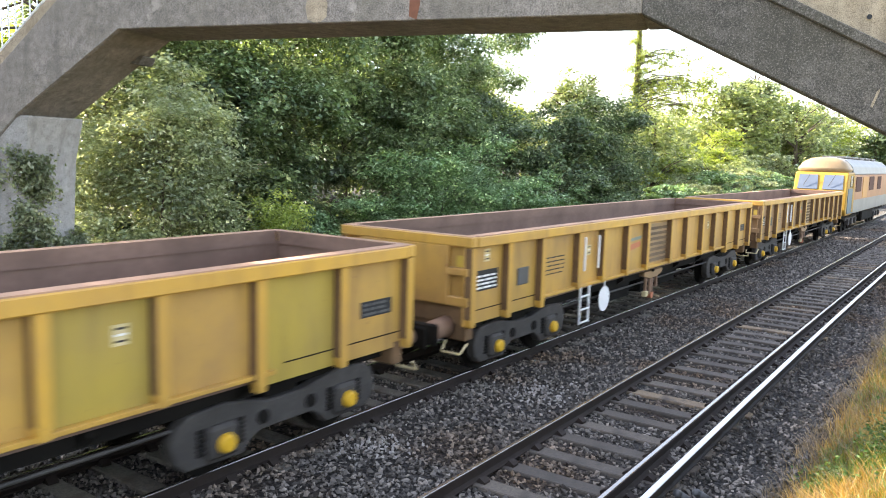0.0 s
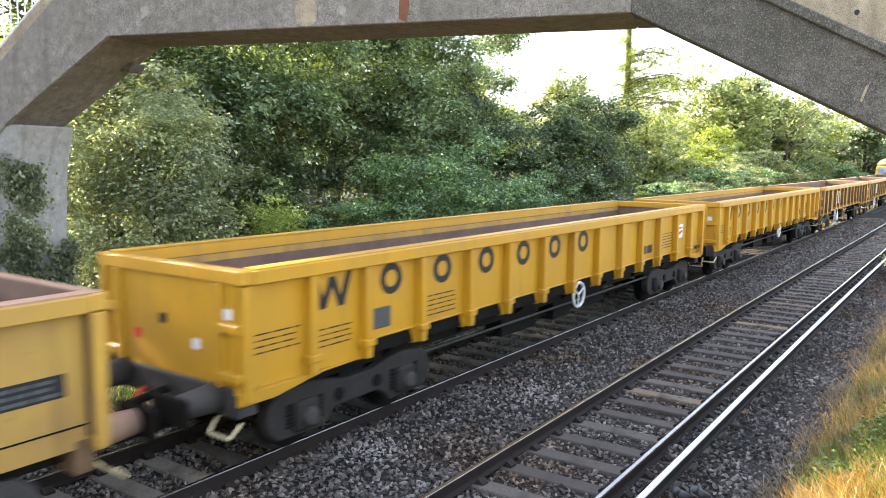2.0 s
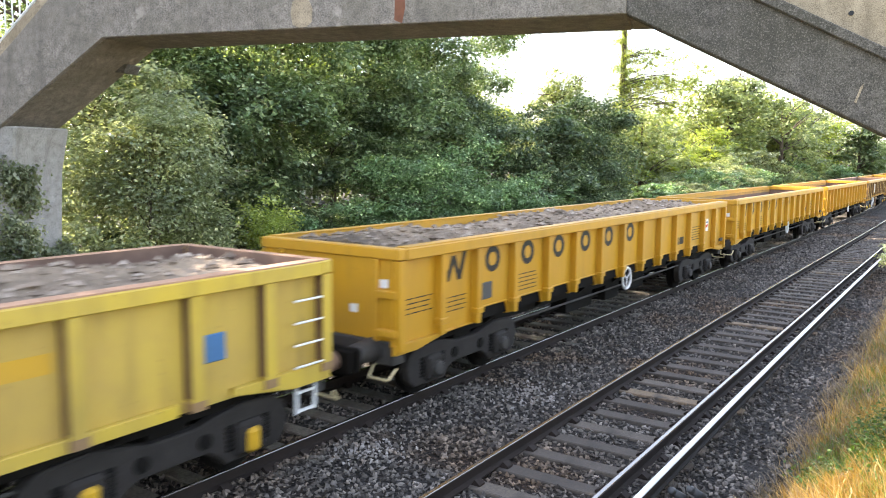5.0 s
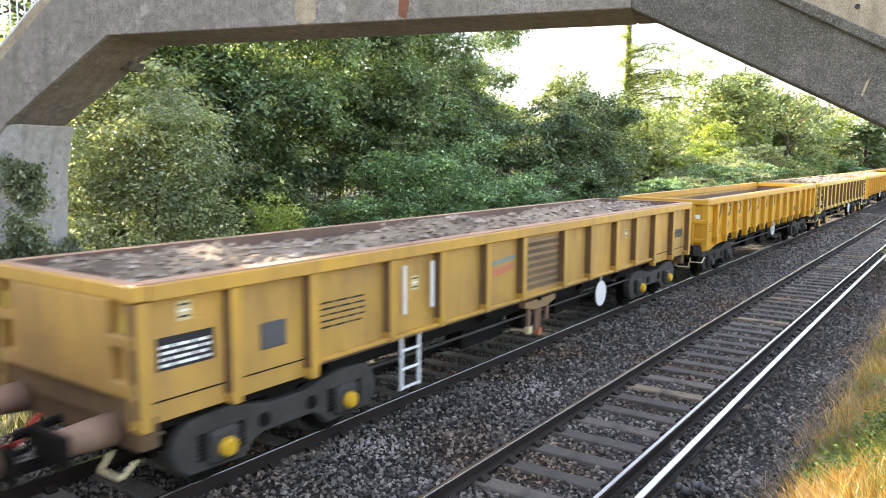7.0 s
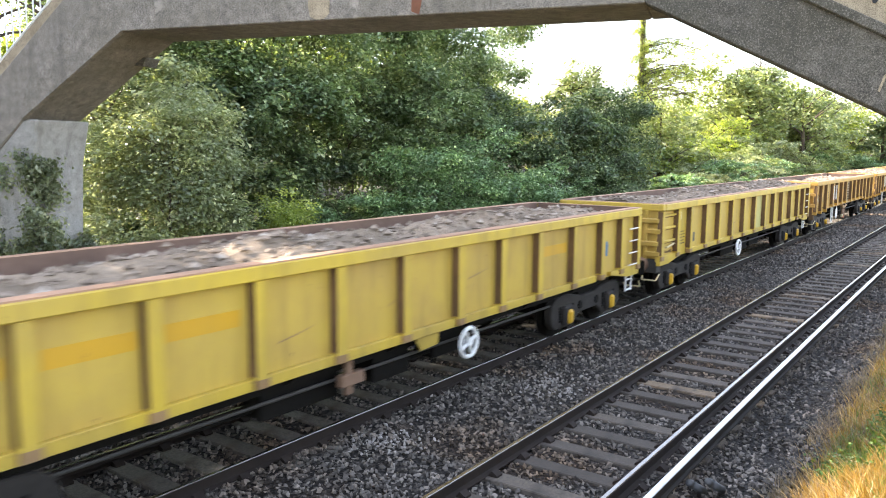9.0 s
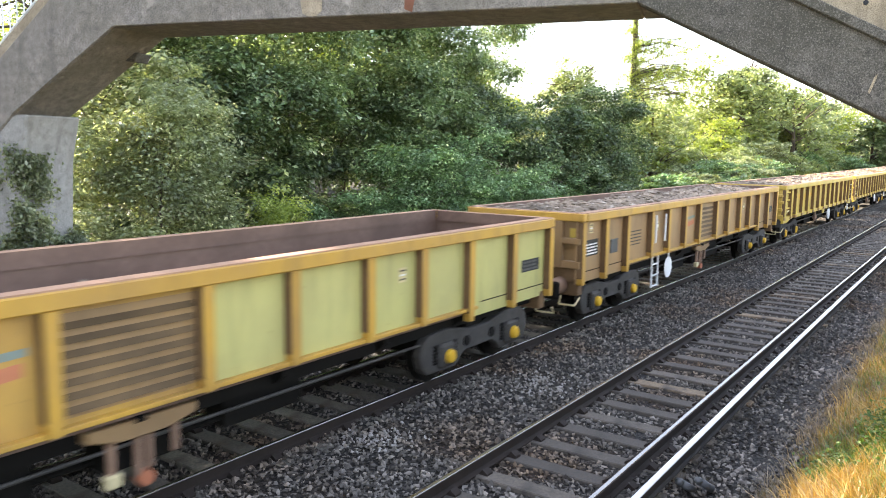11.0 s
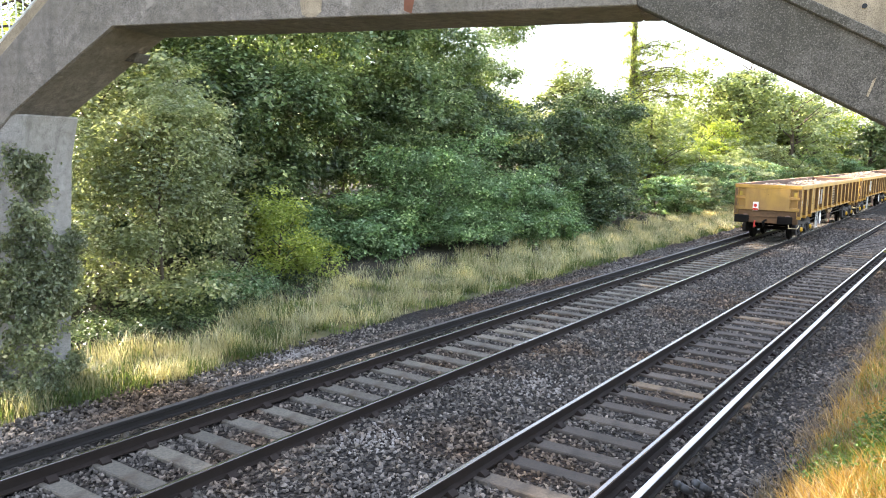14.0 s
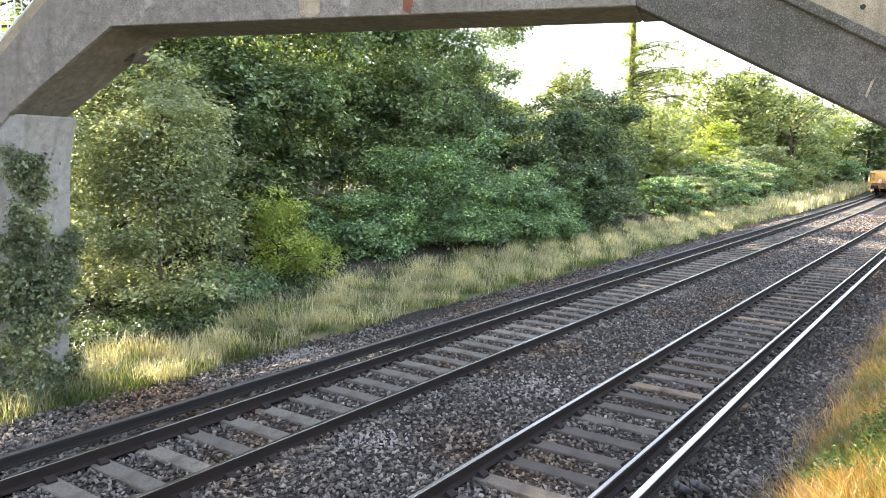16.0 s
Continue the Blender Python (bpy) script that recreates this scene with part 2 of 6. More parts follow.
SPOIL = plain("spoil_chalk_and_earth", (0.32, 0.25, 0.18), 0.95, 0.0, 9, 0.7, 0.12)


def lump_mat():
    m, nt, b = shader("spoil_lumps", 0.95)
    col = ramp(nt, island_random(nt), [(0.0, (0.12, 0.09, 0.065)), (0.45, (0.27, 0.21, 0.155)), (0.85, (0.37, 0.30, 0.235)), (1.0, (0.47, 0.41, 0.34))])
    col = mixed(nt, ramp(nt, noise_tex(nt, 24, 5), [(0.4, (0, 0, 0)), (0.7, (0.7, 0.7, 0.7))]), col, (0.2, 0.15, 0.11))
    nt.links.new(col, b.inputs["Base Color"])
    return m


LUMP = lump_mat()


# ---- mesh making ----
class Form:
    def __init__(self):
        self.v, self.f = [], []

    def add(self, vs, fs):
        n = len(self.v)
        self.v += [tuple(p) for p in vs]
        self.f += [tuple(n + i for i in f) for f in fs]
        return self

    def box(self, x0, x1, y0, y1, z0, z1):
        vs = [(x, y, z) for x in (x0, x1) for y in (y0, y1) for z in (z0, z1)]
        return self.add(vs, [(0, 1, 3, 2), (4, 6, 7, 5), (0, 4, 5, 1), (2, 3, 7, 6), (0, 2, 6, 4), (1, 5, 7, 3)])

    def prism(self, pts, axis, a, b):
        """A polygon in the two other axes, drawn out along axis from a to b."""
        def put(p, d):
            return (d, *p) if axis == "x" else (p[0], d, p[1]) if axis == "y" else (*p, d)
        n = len(pts)
        vs = [put(p, a) for p in pts] + [put(p, b) for p in pts]
        fs = [tuple(range(n)), tuple(range(2 * n - 1, n - 1, -1))]
        fs += [(i, i + n, (i + 1) % n + n, (i + 1) % n) for i in range(n)]
        return self.add(vs, fs)

    def tube(self, a, b, r0, r1=None, n=12, caps=True):
        r1 = r0 if r1 is None else r1
        a, b = Vector(a), Vector(b)
        q = (b - a).to_track_quat("Z", "Y")
        ring = [q @ Vector((math.cos(6.28319 * i / n), math.sin(6.28319 * i / n), 0)) for i in range(n)]
        vs = [a + r0 * p for p in ring] + [b + r1 * p for p in ring]
        fs = [(i, (i + 1) % n, (i + 1) % n + n, i + n) for i in range(n)]
        if caps:
            fs += [tuple(range(n - 1, -1, -1)), tuple(range(n, 2 * n))]
        return self.add(vs, fs)

    def ring(self, centre, r, thick, n=20):
        """A hoop that faces across the track."""
        c = Vector(centre)
        m = 6
        vs = []
        for i in range(n):
            a = 6.28319 * i / n
            o = Vector((math.cos(a), 0, math.sin(a)))
            for j in range(m):
                b = 6.28319 * j / m
                vs.append(c + o * (r + thick * math.cos(b)) + Vector((0, thick * math.sin(b), 0)))
        fs = [(i * m + j, i * m + (j + 1) % m, ((i + 1) % n) * m + (j + 1) % m, ((i + 1) % n) * m + j) for i in range(n) for j in range(m)]
        return self.add(vs, fs)

    def mesh(self, name, material, bevel=0.0, smooth=False):
        me = bpy.data.meshes.new(name)
        me.from_pydata(self.v, [], self.f)
        bm = bmesh.new()
        bm.from_mesh(me)
        bmesh.ops.recalc_face_normals(bm, faces=bm.faces)
        if bevel:
            bmesh.ops.bevel(bm, geom=bm.edges[:], offset=bevel, segments=1, affect="EDGES", clamp_overlap=True)
        bm.to_mesh(me)
        bm.free()
        if smooth:
            me.polygons.foreach_set("use_smooth", [True] * len(me.polygons))
        me.materials.append(material)
        return me


def part(name, form, material, parent, label="", bevel=0.0, smooth=False):
    ob = new(name, form.mesh(name, material, bevel, smooth))
    ob.parent = parent
    return tagged(ob, label) if label else ob


def same_part(name, me, parent, m, label=""):
    ob = new(name, me)
    ob.parent = parent
    ob.matrix_basis = m
    return tagged(ob, label) if label else ob


def thing(name, label, category, group="", kind=""):
    return tagged(new(name), label, category, group, kind)


def solid(name, form, material, label, category, group="", kind="", bevel=0.0, smooth=False):
    return tagged(new(name, form.mesh(name, material, bevel, smooth)), label, category, group, kind)


def fast_mesh(name, verts, faces, material, smooth=False):
    """A mesh from arrays: verts (n, 3), faces (m, 3 or 4)."""
    me = bpy.data.meshes.new(name)
    k = faces.shape[1]
    me.vertices.add(len(verts))
    me.vertices.foreach_set("co", verts.astype(np.float32).ravel())
    me.loops.add(faces.size)
    me.loops.foreach_set("vertex_index", faces.astype(np.int32).ravel())
    me.polygons.add(len(faces))
    me.polygons.foreach_set("loop_start", np.arange(0, faces.size, k, dtype=np.int32))
    me.polygons.foreach_set("loop_total", np.full(len(faces), k, dtype=np.int32))
    me.polygons.foreach_set("use_smooth", np.full(len(faces), smooth))
    me.update(calc_edges=True)
    me.materials.append(material)
    return me


# ---- ground: one sheet, with the railway formation, the verges and the banks ----
PROFILE = [(-900, 6.0), (-60, 3.2), (-8, 2.2), (-1.5, 1.75), (-0.5, 1.45), (0.5, 0.65), (1.3, 0.05), (1.9, -0.28), (2.2, -0.30), (2.6, -0.18), (NEAR - 0.85, -0.165), (NEAR - 0.7, -0.205), (NEAR + 0.7, -0.205),
           (NEAR + 0.85, -0.165), (5.6, -0.15), (FAR - 0.85, -0.165), (FAR - 0.7, -0.205), (FAR + 0.7, -0.205), (FAR + 0.85, -0.165), (9.4, -0.2), (9.9, -0.30), (10.8, -0.62), (11.4, -0.62), (12.5, -0.5), (14, -0.3), (18, 0.3), (30, 1.5), (70, 4.0), (900, 12.0)]


def ground_z(lat):
    return float(np.interp(lat, [p[0] for p in PROFILE], [p[1] for p in PROFILE]))


def make_ground():
    lats = [-900, -300, -120, -60, -30, -15, -8, -4, -2.5, -1.5, -1, -0.5, 0, 0.5, 0.9, 1.3, 1.6, 1.9, 2.2, 2.6, NEAR - 0.85, NEAR - 0.7, NEAR, NEAR + 0.7, NEAR + 0.85, 5.1, 5.6, 6.1, FAR - 0.85, FAR - 0.7, FAR, FAR + 0.7, FAR + 0.85, 8.9, 9.4, 9.9, 10.3, 10.8, 11.1, 11.4, 11.55,
            12, 12.5, 13, 14, 15, 16.5, 18, 21, 25, 30, 40, 55, 70, 120, 300, 900]
    ss = list(np.arange(-340, -10, 12.0)) + list(np.arange(-10, 60, 0.7)) + list(np.arange(60, 520, 8.0)) + [600, 800, 1100]
    vs, fs, mats = [], [], []
    for s in ss:
        for L in lats:
            z = ground_z(L)
            if 2.0 < L < 11:
                z += 0.02 * noise.noise((s * 0.8, L * 0.8, 0))
            else:
                z += min(1.0, abs(L) / 20) * 0.5 * noise.noise((s * 0.15, L * 0.15, 3)) + 0.05 * noise.noise((s, L, 7))
            vs.append(along(s, L, z))
    n = len(lats)
    for i in range(len(ss) - 1):
        for j in range(n - 1):
            fs.append((i * n + j, (i + 1) * n + j, (i + 1) * n + j + 1, i * n + j + 1))
            mid = (lats[j] + lats[j + 1]) / 2
            mats.append(0 if 1.3 < mid < 11.5 else 2 if 13.8 < mid < 60 else 1)
    me = bpy.data.meshes.new("ground")
    me.from_pydata([tuple(v) for v in vs], [], fs)
    me.materials.append(BALLAST)
    me.materials.append(SOIL)
    me.materials.append(LITTER)
    me.polygons.foreach_set("material_index", mats)
    me.polygons.foreach_set("use_smooth", [True] * len(fs))
    me.update()
    tagged(new("ground", me), "dark grey stone ballast between grassy verges and rising earth banks", "ground", kind="structure")


make_ground()


# ---- track ----
def sweep(profile, lat, s0, s1, step, cant=0.0):
    """A profile of (across, up) swept along the line."""
    ss = list(np.arange(s0, s1 + 0.01, step))
    f = Form()
    n = len(profile)
    for s in ss:
        f.v += [tuple(along(s, lat + a, z)) for a, z in profile]
    for i in range(len(ss) - 1):
        f.f += [(i * n + j, i * n + (j + 1) % n, (i + 1) * n + (j + 1) % n, (i + 1) * n + j) for j in range(n)]
    f.f += [tuple(range(n)), tuple(range((len(ss) - 1) * n, len(ss) * n))]
    return f


RAIL_BODY = [(-0.07, -0.165), (0.07, -0.165), (0.07, -0.152), (0.012, -0.13), (0.012, -0.045), (0.036, -0.034), (0.036, -0.006), (-0.036, -0.006), (-0.036, -0.034), (-0.012, -0.045), (-0.012, -0.13), (-0.07, -0.152)]
RAIL_HEAD = [(-0.026, -0.0065), (0.026, -0.0065), (0.022, 0.0), (-0.022, 0.0)]
CON_BODY = [(-0.055, -0.075), (0.055, -0.075), (0.055, -0.06), (0.02, -0.045), (0.02, 0.02), (0.042, 0.032), (0.042, 0.068), (-0.042, 0.068), (-0.042, 0.032), (-0.02, 0.02), (-0.02, -0.045), (-0.055, -0.06)]
CON_HEAD = [(-0.04, 0.0675), (0.04, 0.0675), (0.036, 0.075), (-0.036, 0.075)]


def rail(lat, conductor=False):
    t = thing("conductor_rail" if conductor else "running_rail", "raised dark steel conductor rail with a bright worn top" if conductor else "rust-brown steel running rail with a polished top on sleepers",
              "rail", "rails of the two tracks")
    part("rail_body", sweep(CON_BODY if conductor else RAIL_BODY, lat, -60, 460, 4.0), RAIL_DARK if conductor else RAIL_RUST, t)
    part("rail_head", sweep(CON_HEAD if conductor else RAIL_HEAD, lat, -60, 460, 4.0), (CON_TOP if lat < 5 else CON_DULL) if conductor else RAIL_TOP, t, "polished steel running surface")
    return t


for c in (NEAR, FAR):
    for side in (-0.7525, 0.7525):
        rail(c + side)
NEAR_CON, FAR_CON = NEAR - 1.18, FAR + 1.18
near_con, far_con = rail(NEAR_CON, True), rail(FAR_CON, True)


# ---- the footbridge: u runs along it from the far bend of the soffit, v through it ----
BU = Vector((0.279, -0.960, 0)).normalized()
BV = Vector((0.960, 0.279, 0)).normalized()
BRIDGE = Matrix(((BU.x, BV.x, 0, 6.48), (BU.y, BV.y, 0, 10.07), (0, 0, 1, 0), (0, 0, 0, 1)))


def make_bridge():
    b = thing("footbridge", "weathered grey concrete footbridge with sloping stair flights over the tracks", "footbridge")
    b.matrix_basis = BRIDGE
    beam = [(-1.95, 3.97), (0, 5.2), (7.13, 5.2), (7.13, 5.95), (-0.75, 5.95), (-2.07, 4.88), (-7.6, 0.4), (-7.6, -0.65)]
    part("deck_beam", Form().prism([(u, z) for u, z in beam], "y", 0.0, 1.1), CONCRETE, b, "stained grey concrete side beam and soffit", bevel=0.02)
    part("flight_wall", Form().prism([(7.131, 5.2), (9.71, 3.90), (14.6, 1.37), (14.6, 2.19), (9.64, 4.69), (8.62, 5.22), (7.2, 5.95), (7.131, 5.95)], "y", -0.035, 0.18), CONCRETE_DARK, b, "speckled grey concrete side of the stair flight", bevel=0.015)
    part("flight_slab", Form().prism([(7.132, 5.205), (7.6, 5.205), (14.6, 1.76), (14.6, 2.17), (8.62, 5.2), (7.2, 5.93)], "y", 0.181, 1.1), CONCRETE, b, bevel=0.015)
    part("edge_band", Form().prism([(-1.95, 3.972), (-0.002, 5.202), (7.13, 5.202), (7.13, 5.94), (-0.1, 5.94), (-0.5, 5.62), (-1.82, 4.5)], "y", -0.035, -0.001), CONCRETE, b, "raised concrete band along the beam", bevel=0.012)
    # pale stair stringers stand a little behind the ledges
    part("ledge", Form().prism([(7.2, 5.93), (8.62, 5.20), (9.64, 4.67), (14.6, 2.17), (14.6, 2.28), (9.64, 4.79), (8.7, 5.28), (7.25, 6.03)], "y", -0.085, 1.15), CONCRETE_DARK, b, bevel=0.012)
    part("stringer", Form().prism([(7.3, 5.98), (8.7, 5.26), (9.64, 4.77), (14.6, 2.26), (14.6, 3.6), (7.3, 7.3)], "y", 0.12, 0.30), CONCRETE_PALE, b, "pale chipped concrete stair parapet", bevel=0.01)
    part("stringer", Form().prism([(-0.7, 5.9), (-2.07, 4.83), (-7.6, 0.37), (-7.6, 0.64), (-2.07, 5.1), (-0.7, 6.2)], "y", 0.05, 0.2), CONCRETE_PALE, b, "pale concrete stair edge with flaking patches", bevel=0.01)
    part("parapet", Form().box(-0.7, 7.3, 0.1, 0.26, 5.9, 7.0), CONCRETE, b, bevel=0.01)
    part("parapet", Form().box(-0.7, 7.3, 0.86, 1.02, 5.9, 7.0), CONCRETE, b, bevel=0.01)
    # pier that carries the far landing
    part("pier", Form().add([(-3.4, 0.12, -1.2), (-2.08, 0.12, -1.2), (-2.08, 1.02, -1.2), (-3.4, 1.02, -1.2),
                             (-3.3, 0.06, 3.3), (-1.84, 0.06, 3.3), (-1.84, 1.06, 3.3), (-3.3, 1.06, 3.3),
                             (-3.3, 0.02, 3.99), (-1.70, 0.02, 3.99), (-1.70, 1.09, 3.99), (-3.3, 1.09, 3.99)],
                            [(0, 1, 2, 3), (8, 9, 10, 11), (0, 1, 5, 4), (1, 2, 6, 5), (2, 3, 7, 6), (3, 0, 4, 7), (4, 5, 9, 8), (5, 6, 10, 9), (6, 7, 11, 10), (7, 4, 8, 11)]), CONCRETE_PIER, b, "pale grey concrete pier grown over with ivy", bevel=0.03)
    part("corbel", Form().prism([(-0.62, 4.84), (-0.4, 4.82), (-0.33, 4.95), (-0.72, 4.95)], "y", 0.85, 1.16), CONCRETE_DARK, b, bevel=0.01)
    # railing on the far flight
    for i in range(16):
        u = -0.9 - i * 0.14
        z = 6.05 + (u + 0.9) * 0.82
        part("baluster", Form().tube((u, 0.12, z - 0.1), (u, 0.12, z + 1.0), 0.012, n=6), WHITE, b)
    part("handrail", Form().tube((-0.7, 0.12, 7.2), (-3.3, 0.12, 5.05), 0.025, n=8), WHITE, b, "thin white painted handrail")
    part("handrail", Form().tube((-0.7, 0.12, 6.3), (-3.3, 0.12, 4.18), 0.018, n=8), WHITE, b, "thin white painted handrail")
    # stains, patches and drain holes
    part("patch", Form().prism([(2.97, 5.25), (3.05, 5.215), (3.16, 5.22), (3.24, 5.28), (3.25, 5.44), (3.2, 5.55), (3.08, 5.6), (2.97, 5.54), (2.94, 5.4)], "y", -0.041, -0.03), CONCRETE_PALE, b, "pale cement repair patch")
    part("rust_stain", Form().prism([(4.36, 5.25), (4.46, 5.21), (4.5, 5.4), (4.47, 5.75), (4.37, 5.75)], "y", -0.039, -0.03), plain("rust_stain", (0.2, 0.085, 0.05), 0.9, 0, 14, 0.4), b, "red-brown rust stain")
    part("drain_hole", Form().tube((9.42, 0.10, 5.13), (9.42, 0.125, 5.13), 0.025, n=12), INK, b, "dark round drain hole")
    part("scratch", Form().prism([(9.48, 4.2), (9.50, 4.19), (9.55, 4.34), (9.56, 4.39), (9.53, 4.36)], "y", -0.039, -0.03), CONCRETE_PALE, b, "pale scrape mark")
    return b


make_bridge()


# ---- wagons ----
LEN, HALF = 16.6, 8.3
SPEED = 24.75


def bogie_meshes():
    """One bogie, centred on its pivot, axles 1.95 m apart."""
    frame_side = Form().prism([(-1.6, 0.55), (-1.54, 0.72), (-1.38, 0.83), (-0.9, 0.86), (-0.55, 0.80), (-0.3, 0.74), (0.3, 0.74), (0.55, 0.80), (0.9, 0.86), (1.38, 0.83), (1.54, 0.72), (1.6, 0.55), (1.56, 0.36), (1.42, 0.24), (0.66, 0.22), (0.55, 0.34), (0.4, 0.42), (-0.4, 0.42), (-0.55, 0.34), (-0.66, 0.22), (-1.42, 0.24), (-1.56, 0.36)], "y", -0.08, 0.08).mesh("side_frame", GREY_STEEL, 0.02)
    dark_side = frame_side.copy()
    dark_side.materials[0] = BOGIE_DARK
    wheel = Form().tube((0, -0.07, 0), (0, 0.07, 0), 0.46, n=28).mesh("wheel", BLACK_STEEL, 0.01)
    axle = Form().tube((0, -1.0, 0), (0, 1.0, 0), 0.08, n=10).mesh("axle", BLACK_STEEL)
    cap = Form().tube((0, -0.07, 0), (0, 0.07, 0), 0.12, 0.1, n=16).mesh("axle_cap", AXLE_YELLOW, 0.02)
    capd = Form().tube((0, -0.07, 0), (0, 0.07, 0), 0.13, 0.11, n=14).mesh("axle_cap", GREY_STEEL, 0.02)
    box = Form().box(-0.2, 0.2, -0.1, 0.1, -0.17, 0.2).mesh("axle_box", GREY_STEEL, 0.04)
    dark_box = box.copy()
    dark_box.materials[0] = BOGIE_DARK
    cover = Form().box(-0.09, 0.09, -0.05, 0.05, -0.16, 0.12).mesh("axle_cover", AXLE_YELLOW, 0.04)
    spring = Form()
    turns = [(0.068 if k % 2 else 0.046, 0.025 * k) for k in range(13)]
    spring.v = [(r * math.cos(0.6283 * i), r * math.sin(0.6283 * i), z) for r, z in turns for i in range(10)]
    spring.f = [(k * 10 + i, k * 10 + (i + 1) % 10, k * 10 + 10 + (i + 1) % 10, k * 10 + 10 + i) for k in range(12) for i in range(10)]
    spring = spring.mesh("spring", BLACK_STEEL)
    bolster = Form().box(-0.25, 0.25, -1.0, 1.0, 0.55, 0.85).mesh("bolster", BLACK_STEEL, 0.02)
    hole = Form().tube((0, -0.012, 0), (0, 0.012, 0), 0.085, n=12).mesh("lightening_hole", BLACK_STEEL)
    return dict(dark_side=dark_side, dark_box=dark_box, cover=cover, side=frame_side, wheel=wheel, axle=axle, cap=cap, capd=capd, box=box, spring=spring, bolster=bolster, hole=hole)


BOGIE = bogie_meshes()


def bogie(parent, x, style):
    b = new("bogie")
    b.parent = parent
    b.matrix_basis = pose(x, 0, 0)
    same_part("bolster", BOGIE["bolster"], b, pose(0, 0, 0))
    for y in (-1.02, 1.02):
        same_part("side_frame", BOGIE["side" if style == "m" else "dark_side"], b, pose(0, y, 0))
        for hx in (-0.38, 0.38):
            same_part("lightening_hole", BOGIE["hole"], b, pose(hx, y * 1.085, 0.57))
        for ax in (-0.975, 0.975):
            same_part("axle_box", BOGIE["box" if style == "m" else "dark_box"], b, pose(ax, y * 1.06, 0.46))
            same_part("axle_cap", BOGIE[{"m": "cap", "y": "cover", "w": "capd"}[style]], b, pose(ax, y * 1.165, 0.46, 0, 0, 180 if y < 0 else 0), {"m": "round yellow axle end cap", "y": "yellow axle box cover", "w": ""}[style])
            for d in (-0.26, 0.26):
                same_part("spring", BOGIE["spring"], b, pose(ax + d, y * 1.05, 0.36))
    for ax in (-0.975, 0.975):
        same_part("axle", BOGIE["axle"], b, pose(ax, 0, 0.46))
        for y in (-0.755, 0.755):
            same_part("wheel", BOGIE["wheel"], b, pose(ax, y, 0.46))
    return b


def bars(parent, mat, x0, x1, z, rows, y, gap=0.075, tall=0.028, seed=1):
    """Rows of plain bars in place of unreadable lettering."""
    r = random.Random(seed)
    f = Form()
    for k in range(rows):
        x = x0
        while x < x1 - 0.05:
            w = r.uniform(0.08, 0.3)
            f.box(x, min(x + w, x1), y - 0.003, y + 0.003, z - k * gap - tall, z - k * gap)
            x += w + 0.04
    return part("lettering", f, mat, parent, "rows of small dark lettering")


